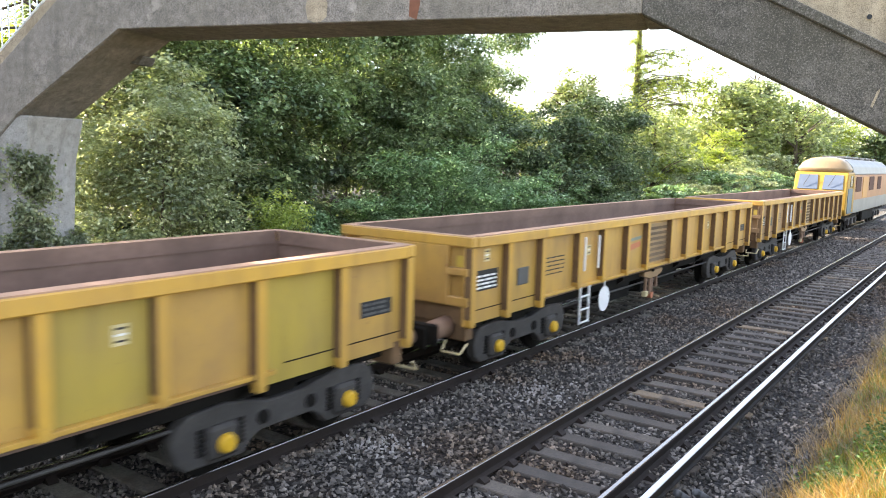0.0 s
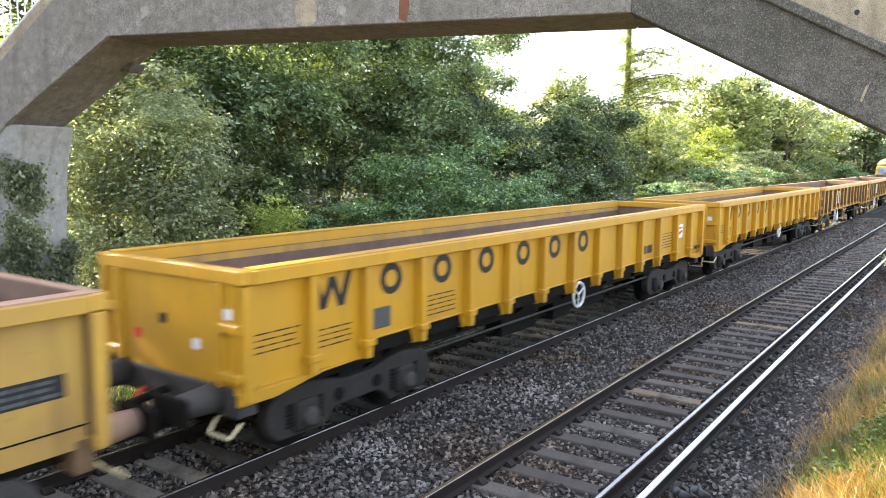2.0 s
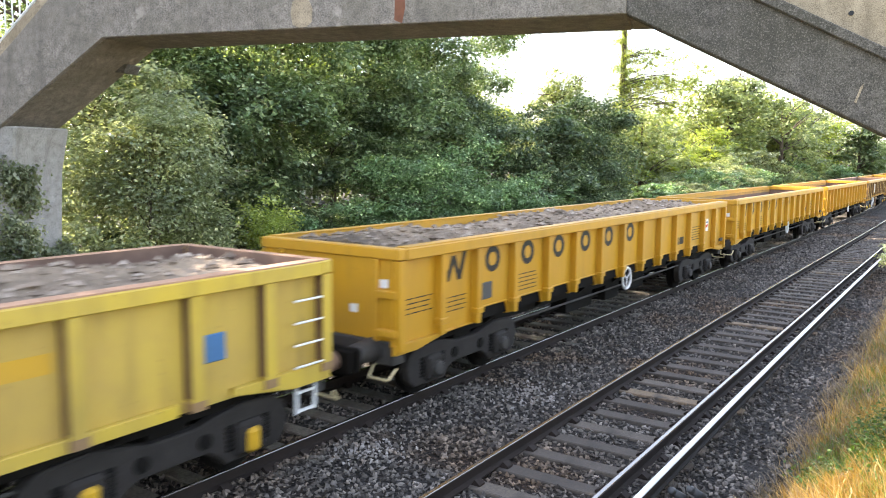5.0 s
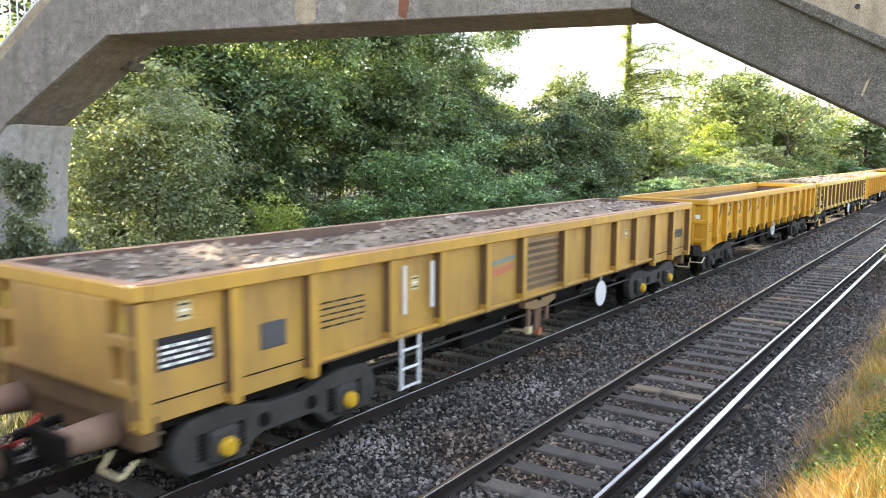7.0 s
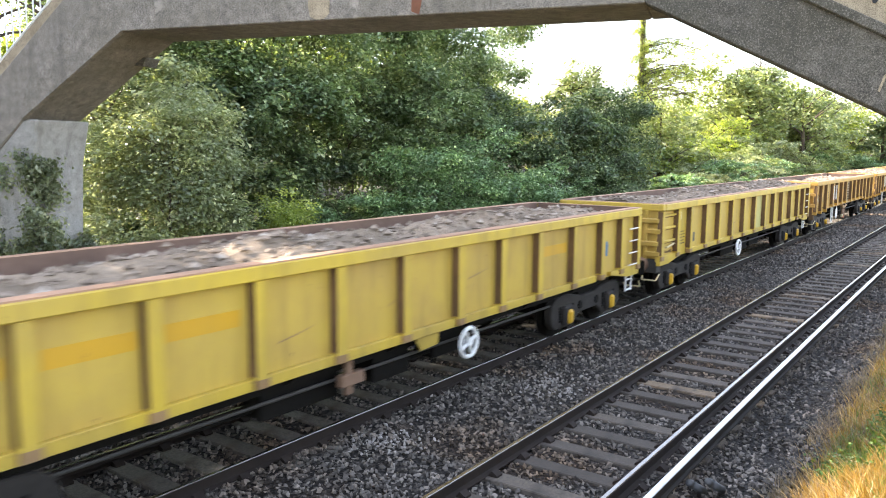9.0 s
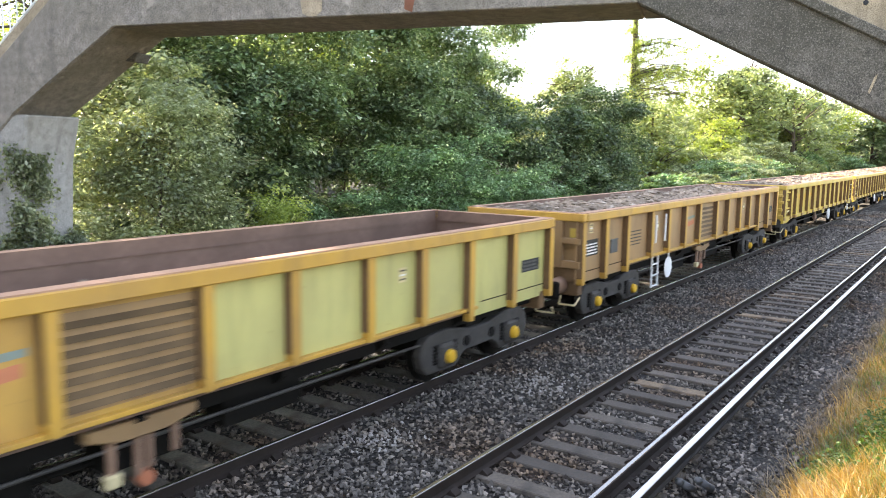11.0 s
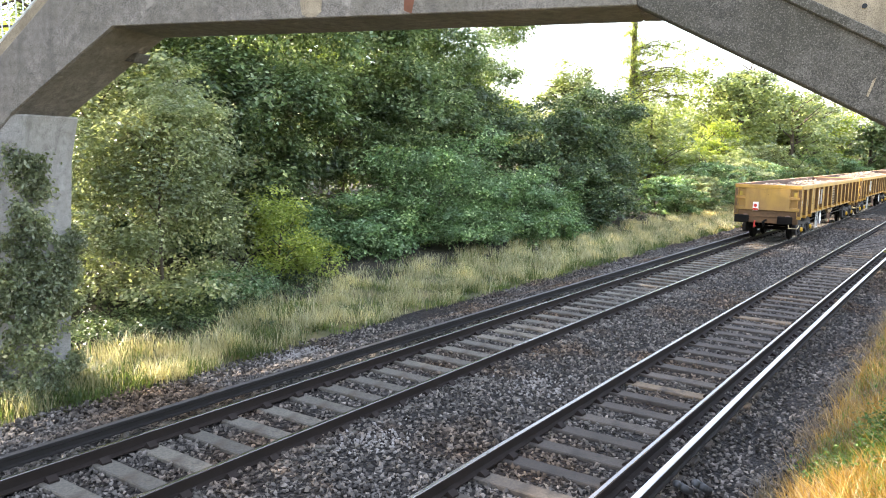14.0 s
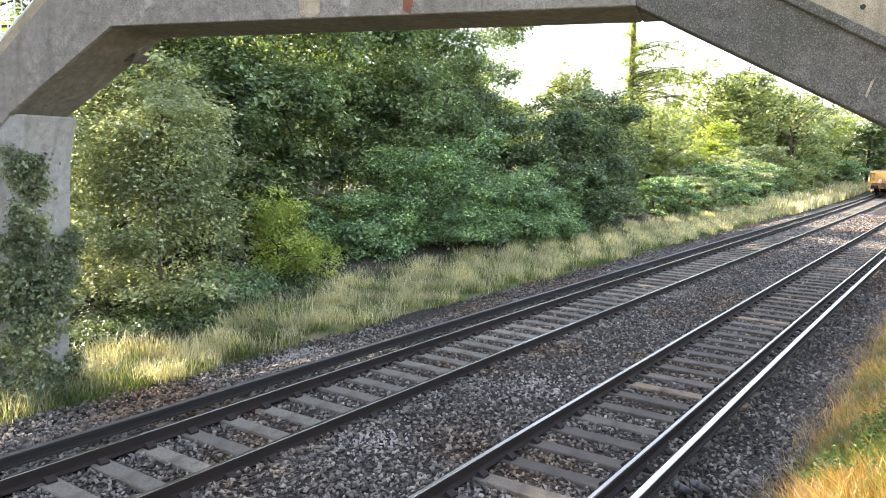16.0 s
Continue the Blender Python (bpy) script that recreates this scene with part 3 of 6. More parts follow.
def ends_and_gear(w, paintm, inner, rim, yellow_caps, half_w=1.30, base_z=0.95):
    """End walls, floor, underframe, buffers and running gear shared by all the wagons."""
    part("floor", Form().box(-HALF + 0.12, HALF - 0.12, -1.17, 1.17, 1.02, 1.06), inner, w, "rust-brown steel floor")
    for e in (-1, 1):
        x = e * HALF
        deep = yellow_caps == "m"
        if deep:
            # a flat middle plate between two columns of open step recesses
            part("end_wall", Form().box(*sorted((x, x - e * 0.11)), -0.9, 0.9, 1.27, 2.2), paintm, w, bevel=0.012)
            part("recess_back", Form().box(*sorted((x - e * 0.112, x - e * 0.12)), -1.19, 1.19, 1.06, 2.2), paintm, w)
        else:
            xa, xb = sorted((x - e * 0.05, x - e * 0.12))
            part("end_wall", Form().box(xa, xb, -half_w + 0.1, half_w - 0.1, 1.06, 2.24), paintm, w)
        xa, xb = sorted((x - e * 0.122, x - e * 0.13))
        part("end_lining", Form().box(xa, xb, -half_w + 0.1, half_w - 0.1, 1.07, 2.2), inner, w, "rusty inner face")
        xa, xb = sorted((x, x - e * 0.16))
        part("end_rail", Form().box(xa, xb, -1.35, 1.35, 2.2, 2.36), rim, w, bevel=0.015)
        if yellow_caps != "w":
            xa, xb = sorted((x - e * 0.1605, x - e * 0.166))
            part("inner_lip", Form().box(xa, xb, -1.155, 1.155, 2.17, 2.362), inner, w, "rusty inner edge")
            xa, xb = sorted((x - e * 0.02, x - e * 0.158))
            part("end_cap", Form().box(xa, xb, -1.33, 1.33, 2.3605, 2.368), END_RUST, w, "worn rusty top of the end")
        for z, tall in ((1.27, 0.15), (1.75, 0.12)) if deep else ((1.12, 0.11), (1.66, 0.11)):
            for y0, y1 in ((-1.29, -0.9), (0.9, 1.29)):
                xa, xb = sorted((x + e * (-0.002 if deep else 0.012), x - e * 0.1))
                part("end_step", Form().box(xa, xb, y0, y1, z, z + tall), paintm, w, bevel=0.012)
        if not deep:
            for y in (-0.93, 0.93):
                xa, xb = sorted((x + e * 0.01, x - e * 0.1))
                part("end_post", Form().box(xa, xb, y - 0.04, y + 0.04, 1.0, 2.2), paintm, w, bevel=0.012)
        xa, xb = sorted((x - e * (0.09 if deep else 0.02), x - e * 0.3))
        part("headstock", Form().box(xa, xb, -1.225, 1.225, 0.72, 1.055), FLANK if deep else GREY_STEEL, w, bevel=0.02)
        if deep:
            part("headstock_plate", Form().box(*sorted((x - e * 0.06, x - e * 0.108)), -1.17, 1.17, 0.98, 1.268), FLANK, w, "dark brown plate above the buffers", bevel=0.01)
        for y in (-0.865, 0.865):
            buf = part("buffer", Form().tube((x - e * 0.05, y, 0.92), (x + e * 0.54, y, 0.92), 0.17, 0.13, n=20), GREY_STEEL if yellow_caps == "w" else RUST_BUFFER, w, "grimy cylindrical buffer" if yellow_caps == "w" else "rusty cylindrical buffer", smooth=True)
            xa, xb = sorted((x + e * 0.54, x + e * 0.60))
            part("buffer_head", Form().box(xa, xb, y - 0.3, y + 0.3, 0.75, 1.09), BLACK_STEEL, buf, "dark rectangular buffer head", bevel=0.035)
        part("coupling", Form().tube((x, 0, 0.86), (x + e * 0.5, 0, 0.8), 0.05, n=8).ring((x + e * 0.42, 0, 0.72), 0.1, 0.03, 12), BLACK_STEEL, w, "hanging screw coupling")
        part("brake_hose", Form().tube((x, 0.45, 0.8), (x + e * 0.3, 0.4, 0.55), 0.03, n=8).tube((x + e * 0.3, 0.4, 0.55), (x + e * 0.5, 0.3, 0.62), 0.03, n=8), RED, w, "red-ended brake hose")
        for y in (-1.12, 1.12):
            part("shunter_handle", Form().tube((x + e * 0.02, y - 0.2, 0.72), (x + e * 0.16, y - 0.17, 0.58), 0.018, n=6).tube((x + e * 0.16, y - 0.17, 0.58), (x + e * 0.16, y + 0.17, 0.58), 0.018, n=6).tube((x + e * 0.16, y + 0.17, 0.58), (x + e * 0.02, y + 0.2, 0.72), 0.018, n=6), STICKER, w, "pale hoop handle below the buffer")
        bogie(w, e * (HALF - 2.12), yellow_caps)
    part("centre_sill", Form().box(-HALF + 0.3, HALF - 0.3, -0.35, 0.35, 0.72, 0.98), BLACK_STEEL, w)
    for y in (-1.12, 1.12):
        part("sole_bar", Form().box(-HALF + 0.31, HALF - 0.31, y * 0.87 - 0.06, y * 0.87 + 0.06, 0.82, 1.015), BLACK_STEEL, w)
        for k in range(9):
            cx = -HALF + 0.9 + k * 1.85
            part("cross_bearer", Form().prism([(y * 0.925, 0.84), (y * 0.925, 1.015), (y * 1.055, 1.015), (y * 1.055, 0.96)], "x", cx - 0.05, cx + 0.05), BLACK_STEEL, w)
    for x0, x1, y in ((-2.2, -0.9, -0.75), (-0.3, 0.5, -0.8), (1.2, 2.4, -0.7), (-1.0, 0.4, 0.7)):
        part("brake_gear", Form().box(x0, x1, y - 0.18, y + 0.18, 0.45, 0.85).tube((x0 - 0.8, y, 0.55), (x1 + 0.8, y, 0.55), 0.03, n=6), BLACK_STEEL, w, "dark brake cylinder and rods", bevel=0.03)
    part("brake_pipe", Form().tube((-5.0, -1.05, 0.72), (4.6, -1.05, 0.72), 0.022, n=6), GREY_STEEL, w, "pale air pipe")


def side_walls(w, ribs, panel_mats, rib_mat, rim_mat, inner, low, rib_low, rib_w=0.14, foot=None, flank=None):
    """Both long sides: a panel in each bay, ribs outside, a top rail. low(x) gives the lower edge."""
    edges = [0.0] + ribs + [LEN]
    for sgn in (-1, 1):
        for k in range(len(edges) - 1):
            a, b = edges[k], edges[k + 1]
            if b - a < 0.2:
                continue
            z = low((a + b) / 2)
            y0, y1 = sorted((sgn * 1.19, sgn * 1.22))
            part("side_panel", Form().box(a - HALF + 0.002, b - HALF - 0.002, y0, y1, z, 2.21), panel_mats(k), w)
        ya, yb = sorted((sgn * 1.177, sgn * 1.188))
        part("side_lining", Form().box(-HALF + 0.13, HALF - 0.13, ya, yb, 1.062, 2.21), inner, w, "rusty inner face")
        y0, y1 = sorted((sgn * 1.17, sgn * 1.36))
        part("top_rail", Form().box(-HALF + 0.165, HALF - 0.165, y0, y1, 2.19, 2.355), rim_mat, w, bevel=0.015)
        ya, yb = sorted((sgn * 1.165, sgn * 1.345))
        part("rail_cap", Form().box(-HALF + 0.17, HALF - 0.17, ya, yb, 2.3555, 2.372), END_RUST if flank else rim_mat, w, "worn rusty edge")
        if flank:
            ya, yb = sorted((sgn * 1.1595, sgn * 1.1645))
            part("inner_lip", Form().box(-HALF + 0.18, HALF - 0.18, ya, yb, 2.17, 2.37), inner, w, "rusty inner edge")
        for i, r in enumerate([0.09] + ribs + [LEN - 0.09]):
            z = rib_low(i, r)
            y0, y1 = sorted((sgn * 1.2205, sgn * 1.35))
            f = Form().prism([(r - HALF - rib_w / 2, 2.188), (r - HALF + rib_w / 2, 2.188), (r - HALF + rib_w / 2, z + 0.12), (r - HALF + rib_w * 0.38, z), (r - HALF - rib_w * 0.38, z), (r - HALF - rib_w / 2, z + 0.12)], "y", y0, y1)
            part("rib", f, rib_mat(i), w, bevel=0.008)
            if flank:
                part("rib_flank", Form().box(r - HALF - rib_w / 2 - 0.006, r - HALF - rib_w / 2 - 0.001, *sorted((sgn * 1.2215, sgn * 1.34)), z + 0.13, 2.185), flank, w, "brown back face of the rib")
            if foot:
                f = Form().box(r - HALF - rib_w * 0.55, r - HALF + rib_w * 0.55, *sorted((sgn * 1.2205, sgn * 1.352)), z - 0.001, z + 0.1)
                part("rib_foot", f, foot, w, "dark worn rib foot")


def ladder(w, x, y, z0, z1, rungs=3, wide=0.4):
    f = Form()
    for d in (-wide / 2, wide / 2):
        f.box(x + d - 0.02, x + d + 0.02, y - 0.02, y + 0.02, z0, z1)
    for k in range(rungs):
        z = z0 + 0.03 + (z1 - z0) * k / rungs
        f.box(x - wide / 2, x + wide / 2, y - 0.02, y + 0.02, z - 0.015, z + 0.015)
    part("ladder", f, WHITE, w, "pale steel access ladder", bevel=0.004)


M_RIBS = [1.18, 2.33, 3.80, 4.96, 6.22, 7.40, 8.98, 10.18, 11.50, 12.65, 13.87, 15.19]


def wagon_m(label, panel=MUSTARD, alt=None, rib=MUSTARD_RIM, rim=MUSTARD_RIM, disc_x=5.3, odd=()):
    """Mustard wagon: deep ends, a louvred bay, a ladder and a round white disc."""
    w = thing("box_wagon", label, "railway wagon", "wagons of the train")
    low = lambda x: 0.97 if x < 2.33 or x > LEN - 2.4 else 1.14
    side_walls(w, M_RIBS, lambda k: (alt if alt and k in odd else panel), lambda i: rib, rim, RUST_IN, low, lambda i, r: 0.95 if r < 2.5 or r > LEN - 2.8 else 1.10, flank=FLANK)
    ends_and_gear(w, panel, RUST_IN, rim, "m")
    X = -HALF
    for sgn in (-1, 1):
        y = sgn * 1.222
        ya, yb = sorted((sgn * 1.2205, sgn * 1.228))
        for xa, xb in ((0.16, 2.26), (LEN - 2.3, LEN - 0.16)):
            part("seam", Form().box(X + xa, X + xb, ya, yb, 1.17, 1.185), BLACK_STEEL, w)
        part("bottom_flange", Form().box(X + 2.4, X + LEN - 2.5, *sorted((sgn * 1.2205, sgn * 1.31)), 1.10, 1.15), rib, w, bevel=0.006)
        part("louvre_backing", Form().box(X + 7.46, X + 8.92, *sorted((sgn * 1.2205, sgn * 1.2232)), 1.2, 2.13), BROWN, w, "dirty brown louvre backing")
        # dark bars stand for the shaded gaps between mustard slats
        for k in range(7):
            z = 1.24 + k * 0.125
            part("louvre", Form().prism([(sgn * 1.2235, z), (sgn * 1.256, z), (sgn * 1.2235, z + 0.06)], "x", X + 7.5, X + 8.88), LOUVRE, w, "horizontal louvre bar coloured dark as a shaded gap")
        if sgn < 0:
            part("data_panel", Form().box(X + 0.3, X + 0.98, -1.224, -1.2205, 1.47, 1.8), INK, w, "black data panel with white lettering")
            bars(w, WHITE, X + 0.34, X + 0.94, 1.72, 4, -1.226, 0.062, 0.03, 3)
            part("data_panel", Form().box(X + LEN - 0.98, X + LEN - 0.35, -1.224, -1.2205, 1.47, 1.68), INK, w, "black data panel with white lettering")
            bars(w, GREY_PANEL, X + LEN - 0.94, X + LEN - 0.4, 1.65, 3, -1.226, 0.062, 0.03, 4)
            part("label_holder", Form().box(X + 1.6, X + 1.98, -1.245, -1.2205, 1.42, 1.72), GREY_PANEL, w, "dark grey label holder", bevel=0.015)
            bars(w, INK, X + 2.55, X + 3.35, 1.80, 5, -1.224, 0.075, 0.022, 5)
            for px, pz in ((0.55, 1.93), (4.35, 1.7), (12.2, 1.76)):
                part("sticker", Form().box(X + px, X + px + 0.16, -1.224, -1.2205, pz, pz + 0.2), STICKER, w, "small yellowed notice")
                for dz in (0.03, 0.09, 0.15):
                    part("lettering", Form().box(X + px + 0.02, X + px + 0.14, -1.2255, -1.2242, pz + dz, pz + dz + 0.022), INK if dz != 0.09 else WHITE, w)
            for hx in (4.08, 4.72):
                part("grab_bar", Form().tube((X + hx, -1.31, 1.42), (X + hx, -1.31, 2.08), 0.028, n=8), WHITE, w, "vertical white grab bar")
            part("faded_logo", Form().prism([(X + 6.45, 1.72), (X + 7.2, 1.78), (X + 7.2, 1.66), (X + 6.6, 1.6)], "y", -1.2235, -1.2205), FADED_RED, w, "faded red and blue emblem")
            part("faded_logo", Form().prism([(X + 6.42, 1.86), (X + 7.25, 1.9), (X + 7.25, 1.83), (X + 6.5, 1.79)], "y", -1.2235, -1.2205), FADED_BLUE, w)
            ladder(w, X + 4.3, -1.24, 0.33, 1.12)
            # hand brake gear hung below the louvres
            hung = part("brake_hanger", Form().prism([(X + 7.75, 0.98), (X + 8.95, 0.98), (X + 8.95, 0.88), (X + 8.6, 0.80), (X + 8.1, 0.80), (X + 7.75, 0.88)], "y", -1.16, -1.0), BROWN, w, "rusty brown bracket under the side", bevel=0.012)
            for hx, lo in ((8.02, 0.46), (8.3, 0.38), (8.42, 0.44), (8.72, 0.52)):
                part("hanger_bar", Form().box(X + hx - 0.035, X + hx + 0.035, -1.12, -1.06, lo, 0.85), RUST_BUFFER, hung, bevel=0.008)
            part("end_weight", Form().box(X + 7.94, X + 8.1, -1.15, -1.04, 0.36, 0.5), STICKER, hung, "pale lever weight", bevel=0.02)
            part("end_weight", Form().tube((X + 8.36, -1.15, 0.36), (X + 8.36, -1.03, 0.36), 0.08, n=12), FADED_RED, hung, "faded red lever end")
            d = part("brake_disc", Form().tube((X + disc_x, -1.215, 0.70), (X + disc_x, -1.23, 0.70), 0.27, n=28), WHITE, w, "round white brake indicator disc", bevel=0.008)
            part("disc_stem", Form().tube((X + disc_x, -1.22, 0.95), (X + disc_x, -1.22, 1.12), 0.02, n=6), WHITE, w)
    for e in (-1, 1):
        xa, xb = sorted((e * (HALF - 0.045), e * (HALF - 0.0495)))
        for y in (-1.1, 1.1):
            part("notice", Form().box(xa, xb, y - 0.06, y + 0.06, 1.88, 2.06), LEMON_FRESH, w, "small yellow notice")
    return w


W_RIBS = [1.08, 2.07, 3.25, 4.50, 5.68, 6.93, 8.15, 9.35, 10.58, 11.8, 13.0, 14.3, 15.45]


def wagon_w(label):
    """Bright yellow wagon: tapered rib feet, large dark characters drawn as plain shapes, a spoked hand wheel."""
    w = thing("box_wagon", label, "railway wagon", "wagons of the train")
    low = lambda x: 1.0 if x < 2.0 or x > LEN - 2.2 else 1.2
    side_walls(w, W_RIBS, lambda k: BRIGHT, lambda i: BRIGHT, BRIGHT, RUST_IN, low, lambda i, r: 0.93 if r < 0.5 or r > LEN - 0.5 else 1.0, 0.13)
    ends_and_gear(w, BRIGHT, RUST_IN, BRIGHT, "w")
    X = -HALF
    for sgn in (-1, 1):
        part("upper_lining", Form().box(-HALF + 0.14, HALF - 0.14, *sorted((sgn * 1.171, sgn * 1.1765)), 2.09, 2.188), DUSTY_IN, w, "scuffed yellow upper strip inside the wagon")
        part("bottom_lip", Form().box(-HALF + 2.1, HALF - 2.2, *sorted((sgn * 1.2205, sgn * 1.25)), 1.2, 1.225), BRIGHT, w, bevel=0.006)
        # black strip stands in for the shaded void below the panels, no real sill
        part("sill", Form().box(-HALF + 0.2, HALF - 0.2, *sorted((sgn * 1.1885, sgn * 1.1995)), 1.0, 1.199), BLACK_STEEL, w)
        ya, yb = sorted((sgn * 1.218, sgn * 1.30))
        for a, b, c in ((0.0, 0.5, 2.0), (LEN, LEN - 0.5, LEN - 2.1)):
            part("end_valance", Form().prism([(X + a, 1.02), (X + a, 0.88), (X + b, 0.88), (X + (b + c) / 2, 1.0), (X + c, 1.02)], "y", ya, yb), BRIGHT, w, bevel=0.008)
        for r in W_RIBS:
            part("rib_bracket", Form().prism([(X + r - 0.17, 1.2), (X + r + 0.17, 1.2), (X + r + 0.07, 0.97), (X + r - 0.07, 0.97)], "y", *sorted((sgn * 1.1, sgn * 1.219))), BRIGHT, w, bevel=0.008)
            part("rib_shoe", Form().box(X + r - 0.1, X + r + 0.1, *sorted((sgn * 1.221, sgn * 1.375)), 1.16, 1.25), BRIGHT, w, bevel=0.012)
    y0, y1 = -1.2245, -1.2205
    def block(x, kind):
        f = Form()
        if kind == "peaks":
            f.prism([(x - 0.36, 2.17), (x - 0.26, 2.17), (x - 0.155, 1.87), (x - 0.05, 2.12), (x + 0.05, 2.12), (x + 0.155, 1.87), (x + 0.26, 2.17), (x + 0.36, 2.17), (x + 0.21, 1.74), (x + 0.11, 1.74), (x, 2.0), (x - 0.11, 1.74), (x - 0.21, 1.74)], "y", y0, y1)
        else:
            n = 18
            pts = [(x + 0.235 * math.cos(6.28319 * i / n), 1.96 + 0.215 * math.sin(6.28319 * i / n)) for i in range(n)]
            ins = [(x + 0.125 * math.cos(6.28319 * i / n), 1.96 + 0.115 * math.sin(6.28319 * i / n)) for i in range(n)]
            vs = [(px, yy, pz) for yy in (y0, y1) for loop in (pts, ins) for px, pz in loop]
            fs = []
            for i in range(n):
                j = (i + 1) % n
                fs += [(i, j, n + j, n + i), (2 * n + i, 3 * n + i, 3 * n + j, 2 * n + j), (i, 2 * n + i, 2 * n + j, j), (n + i, n + j, 3 * n + j, 3 * n + i)]
            f.add(vs, fs)
        part("painted_mark", f, INK, w, "large dark grey painted character shape")
    for x, k in ((1.5, "peaks"), (2.65, ""), (3.85, ""), (5.08, ""), (6.3, ""), (7.5, ""), (8.75, "")):
        block(X + x, k)
    for x0, x1, z, n in ((0.2, 0.95, 1.62, 4), (1.2, 1.85, 1.5, 4), (3.4, 4.2, 1.6, 5), (LEN - 3.3, LEN - 2.4, 1.75, 6)):
        bars(w, INK, X + x0, X + x1, z, n, -1.2235, 0.07, 0.016, int(x0 * 10))
    part("label_holder", Form().box(X + 2.22, X + 2.62, -1.245, -1.2205, 1.32, 1.60), GREY_PANEL, w, "grey label holder with a pale frame", bevel=0.015)
    for px in (LEN - 4.6, LEN - 4.2):
        part("data_panel", Form().box(X + px, X + px + 0.34, -1.225, -1.2205, 1.36, 1.55), INK, w, "small dark data panel")
    part("logo_plate", Form().box(X + LEN - 2.2, X + LEN - 1.55, -1.226, -1.2205, 1.55, 1.9), WHITE, w, "white emblem plate with red and blue stripes")
    part("logo_stripe", Form().prism([(X + LEN - 2.12, 1.66), (X + LEN - 1.6, 1.76), (X + LEN - 1.6, 1.70), (X + LEN - 1.95, 1.6)], "y", -1.229, -1.226), RED, w)
    part("logo_stripe", Form().box(X + LEN - 2.15, X + LEN - 1.6, -1.229, -1.226, 1.79, 1.83), BLUE, w)
    part("hazard_plate", Form().box(X + LEN - 0.62, X + LEN - 0.25, -1.33, -1.302, 1.16, 1.25), INK, w, "black striped plate")
    hw = part("hand_wheel", Form().ring((X + 8.45, -1.3, 0.93), 0.24, 0.028, 24), WHITE, w, "spoked white brake hand wheel", smooth=True)
    for k in range(3):
        a = 2.094 * k + 0.5
        part("spoke", Form().tube((X + 8.45, -1.3, 0.93), (X + 8.45 + 0.24 * math.cos(a), -1.3, 0.93 + 0.24 * math.sin(a)), 0.018, n=6), WHITE, hw)
    for e in (-1, 1):
        xa, xb = sorted((e * (HALF - 0.045), e * (HALF - 0.0495)))
        for y, z, mt in ((-1.05, 1.8, WHITE), (0.1, 1.62, INK), (-0.5, 1.4, WHITE), (0.6, 1.38, RED)):
            part("notice", Form().box(xa, xb, y - 0.07, y + 0.07, z, z + 0.12), mt, w, "small notice on the end wall")
    return w


Y_RIBS = [1.16, 2.10, 3.34, 4.52, 5.79, 7.03, 8.30, 9.58, 10.78, 12.0, 13.35, 14.61, 15.6]


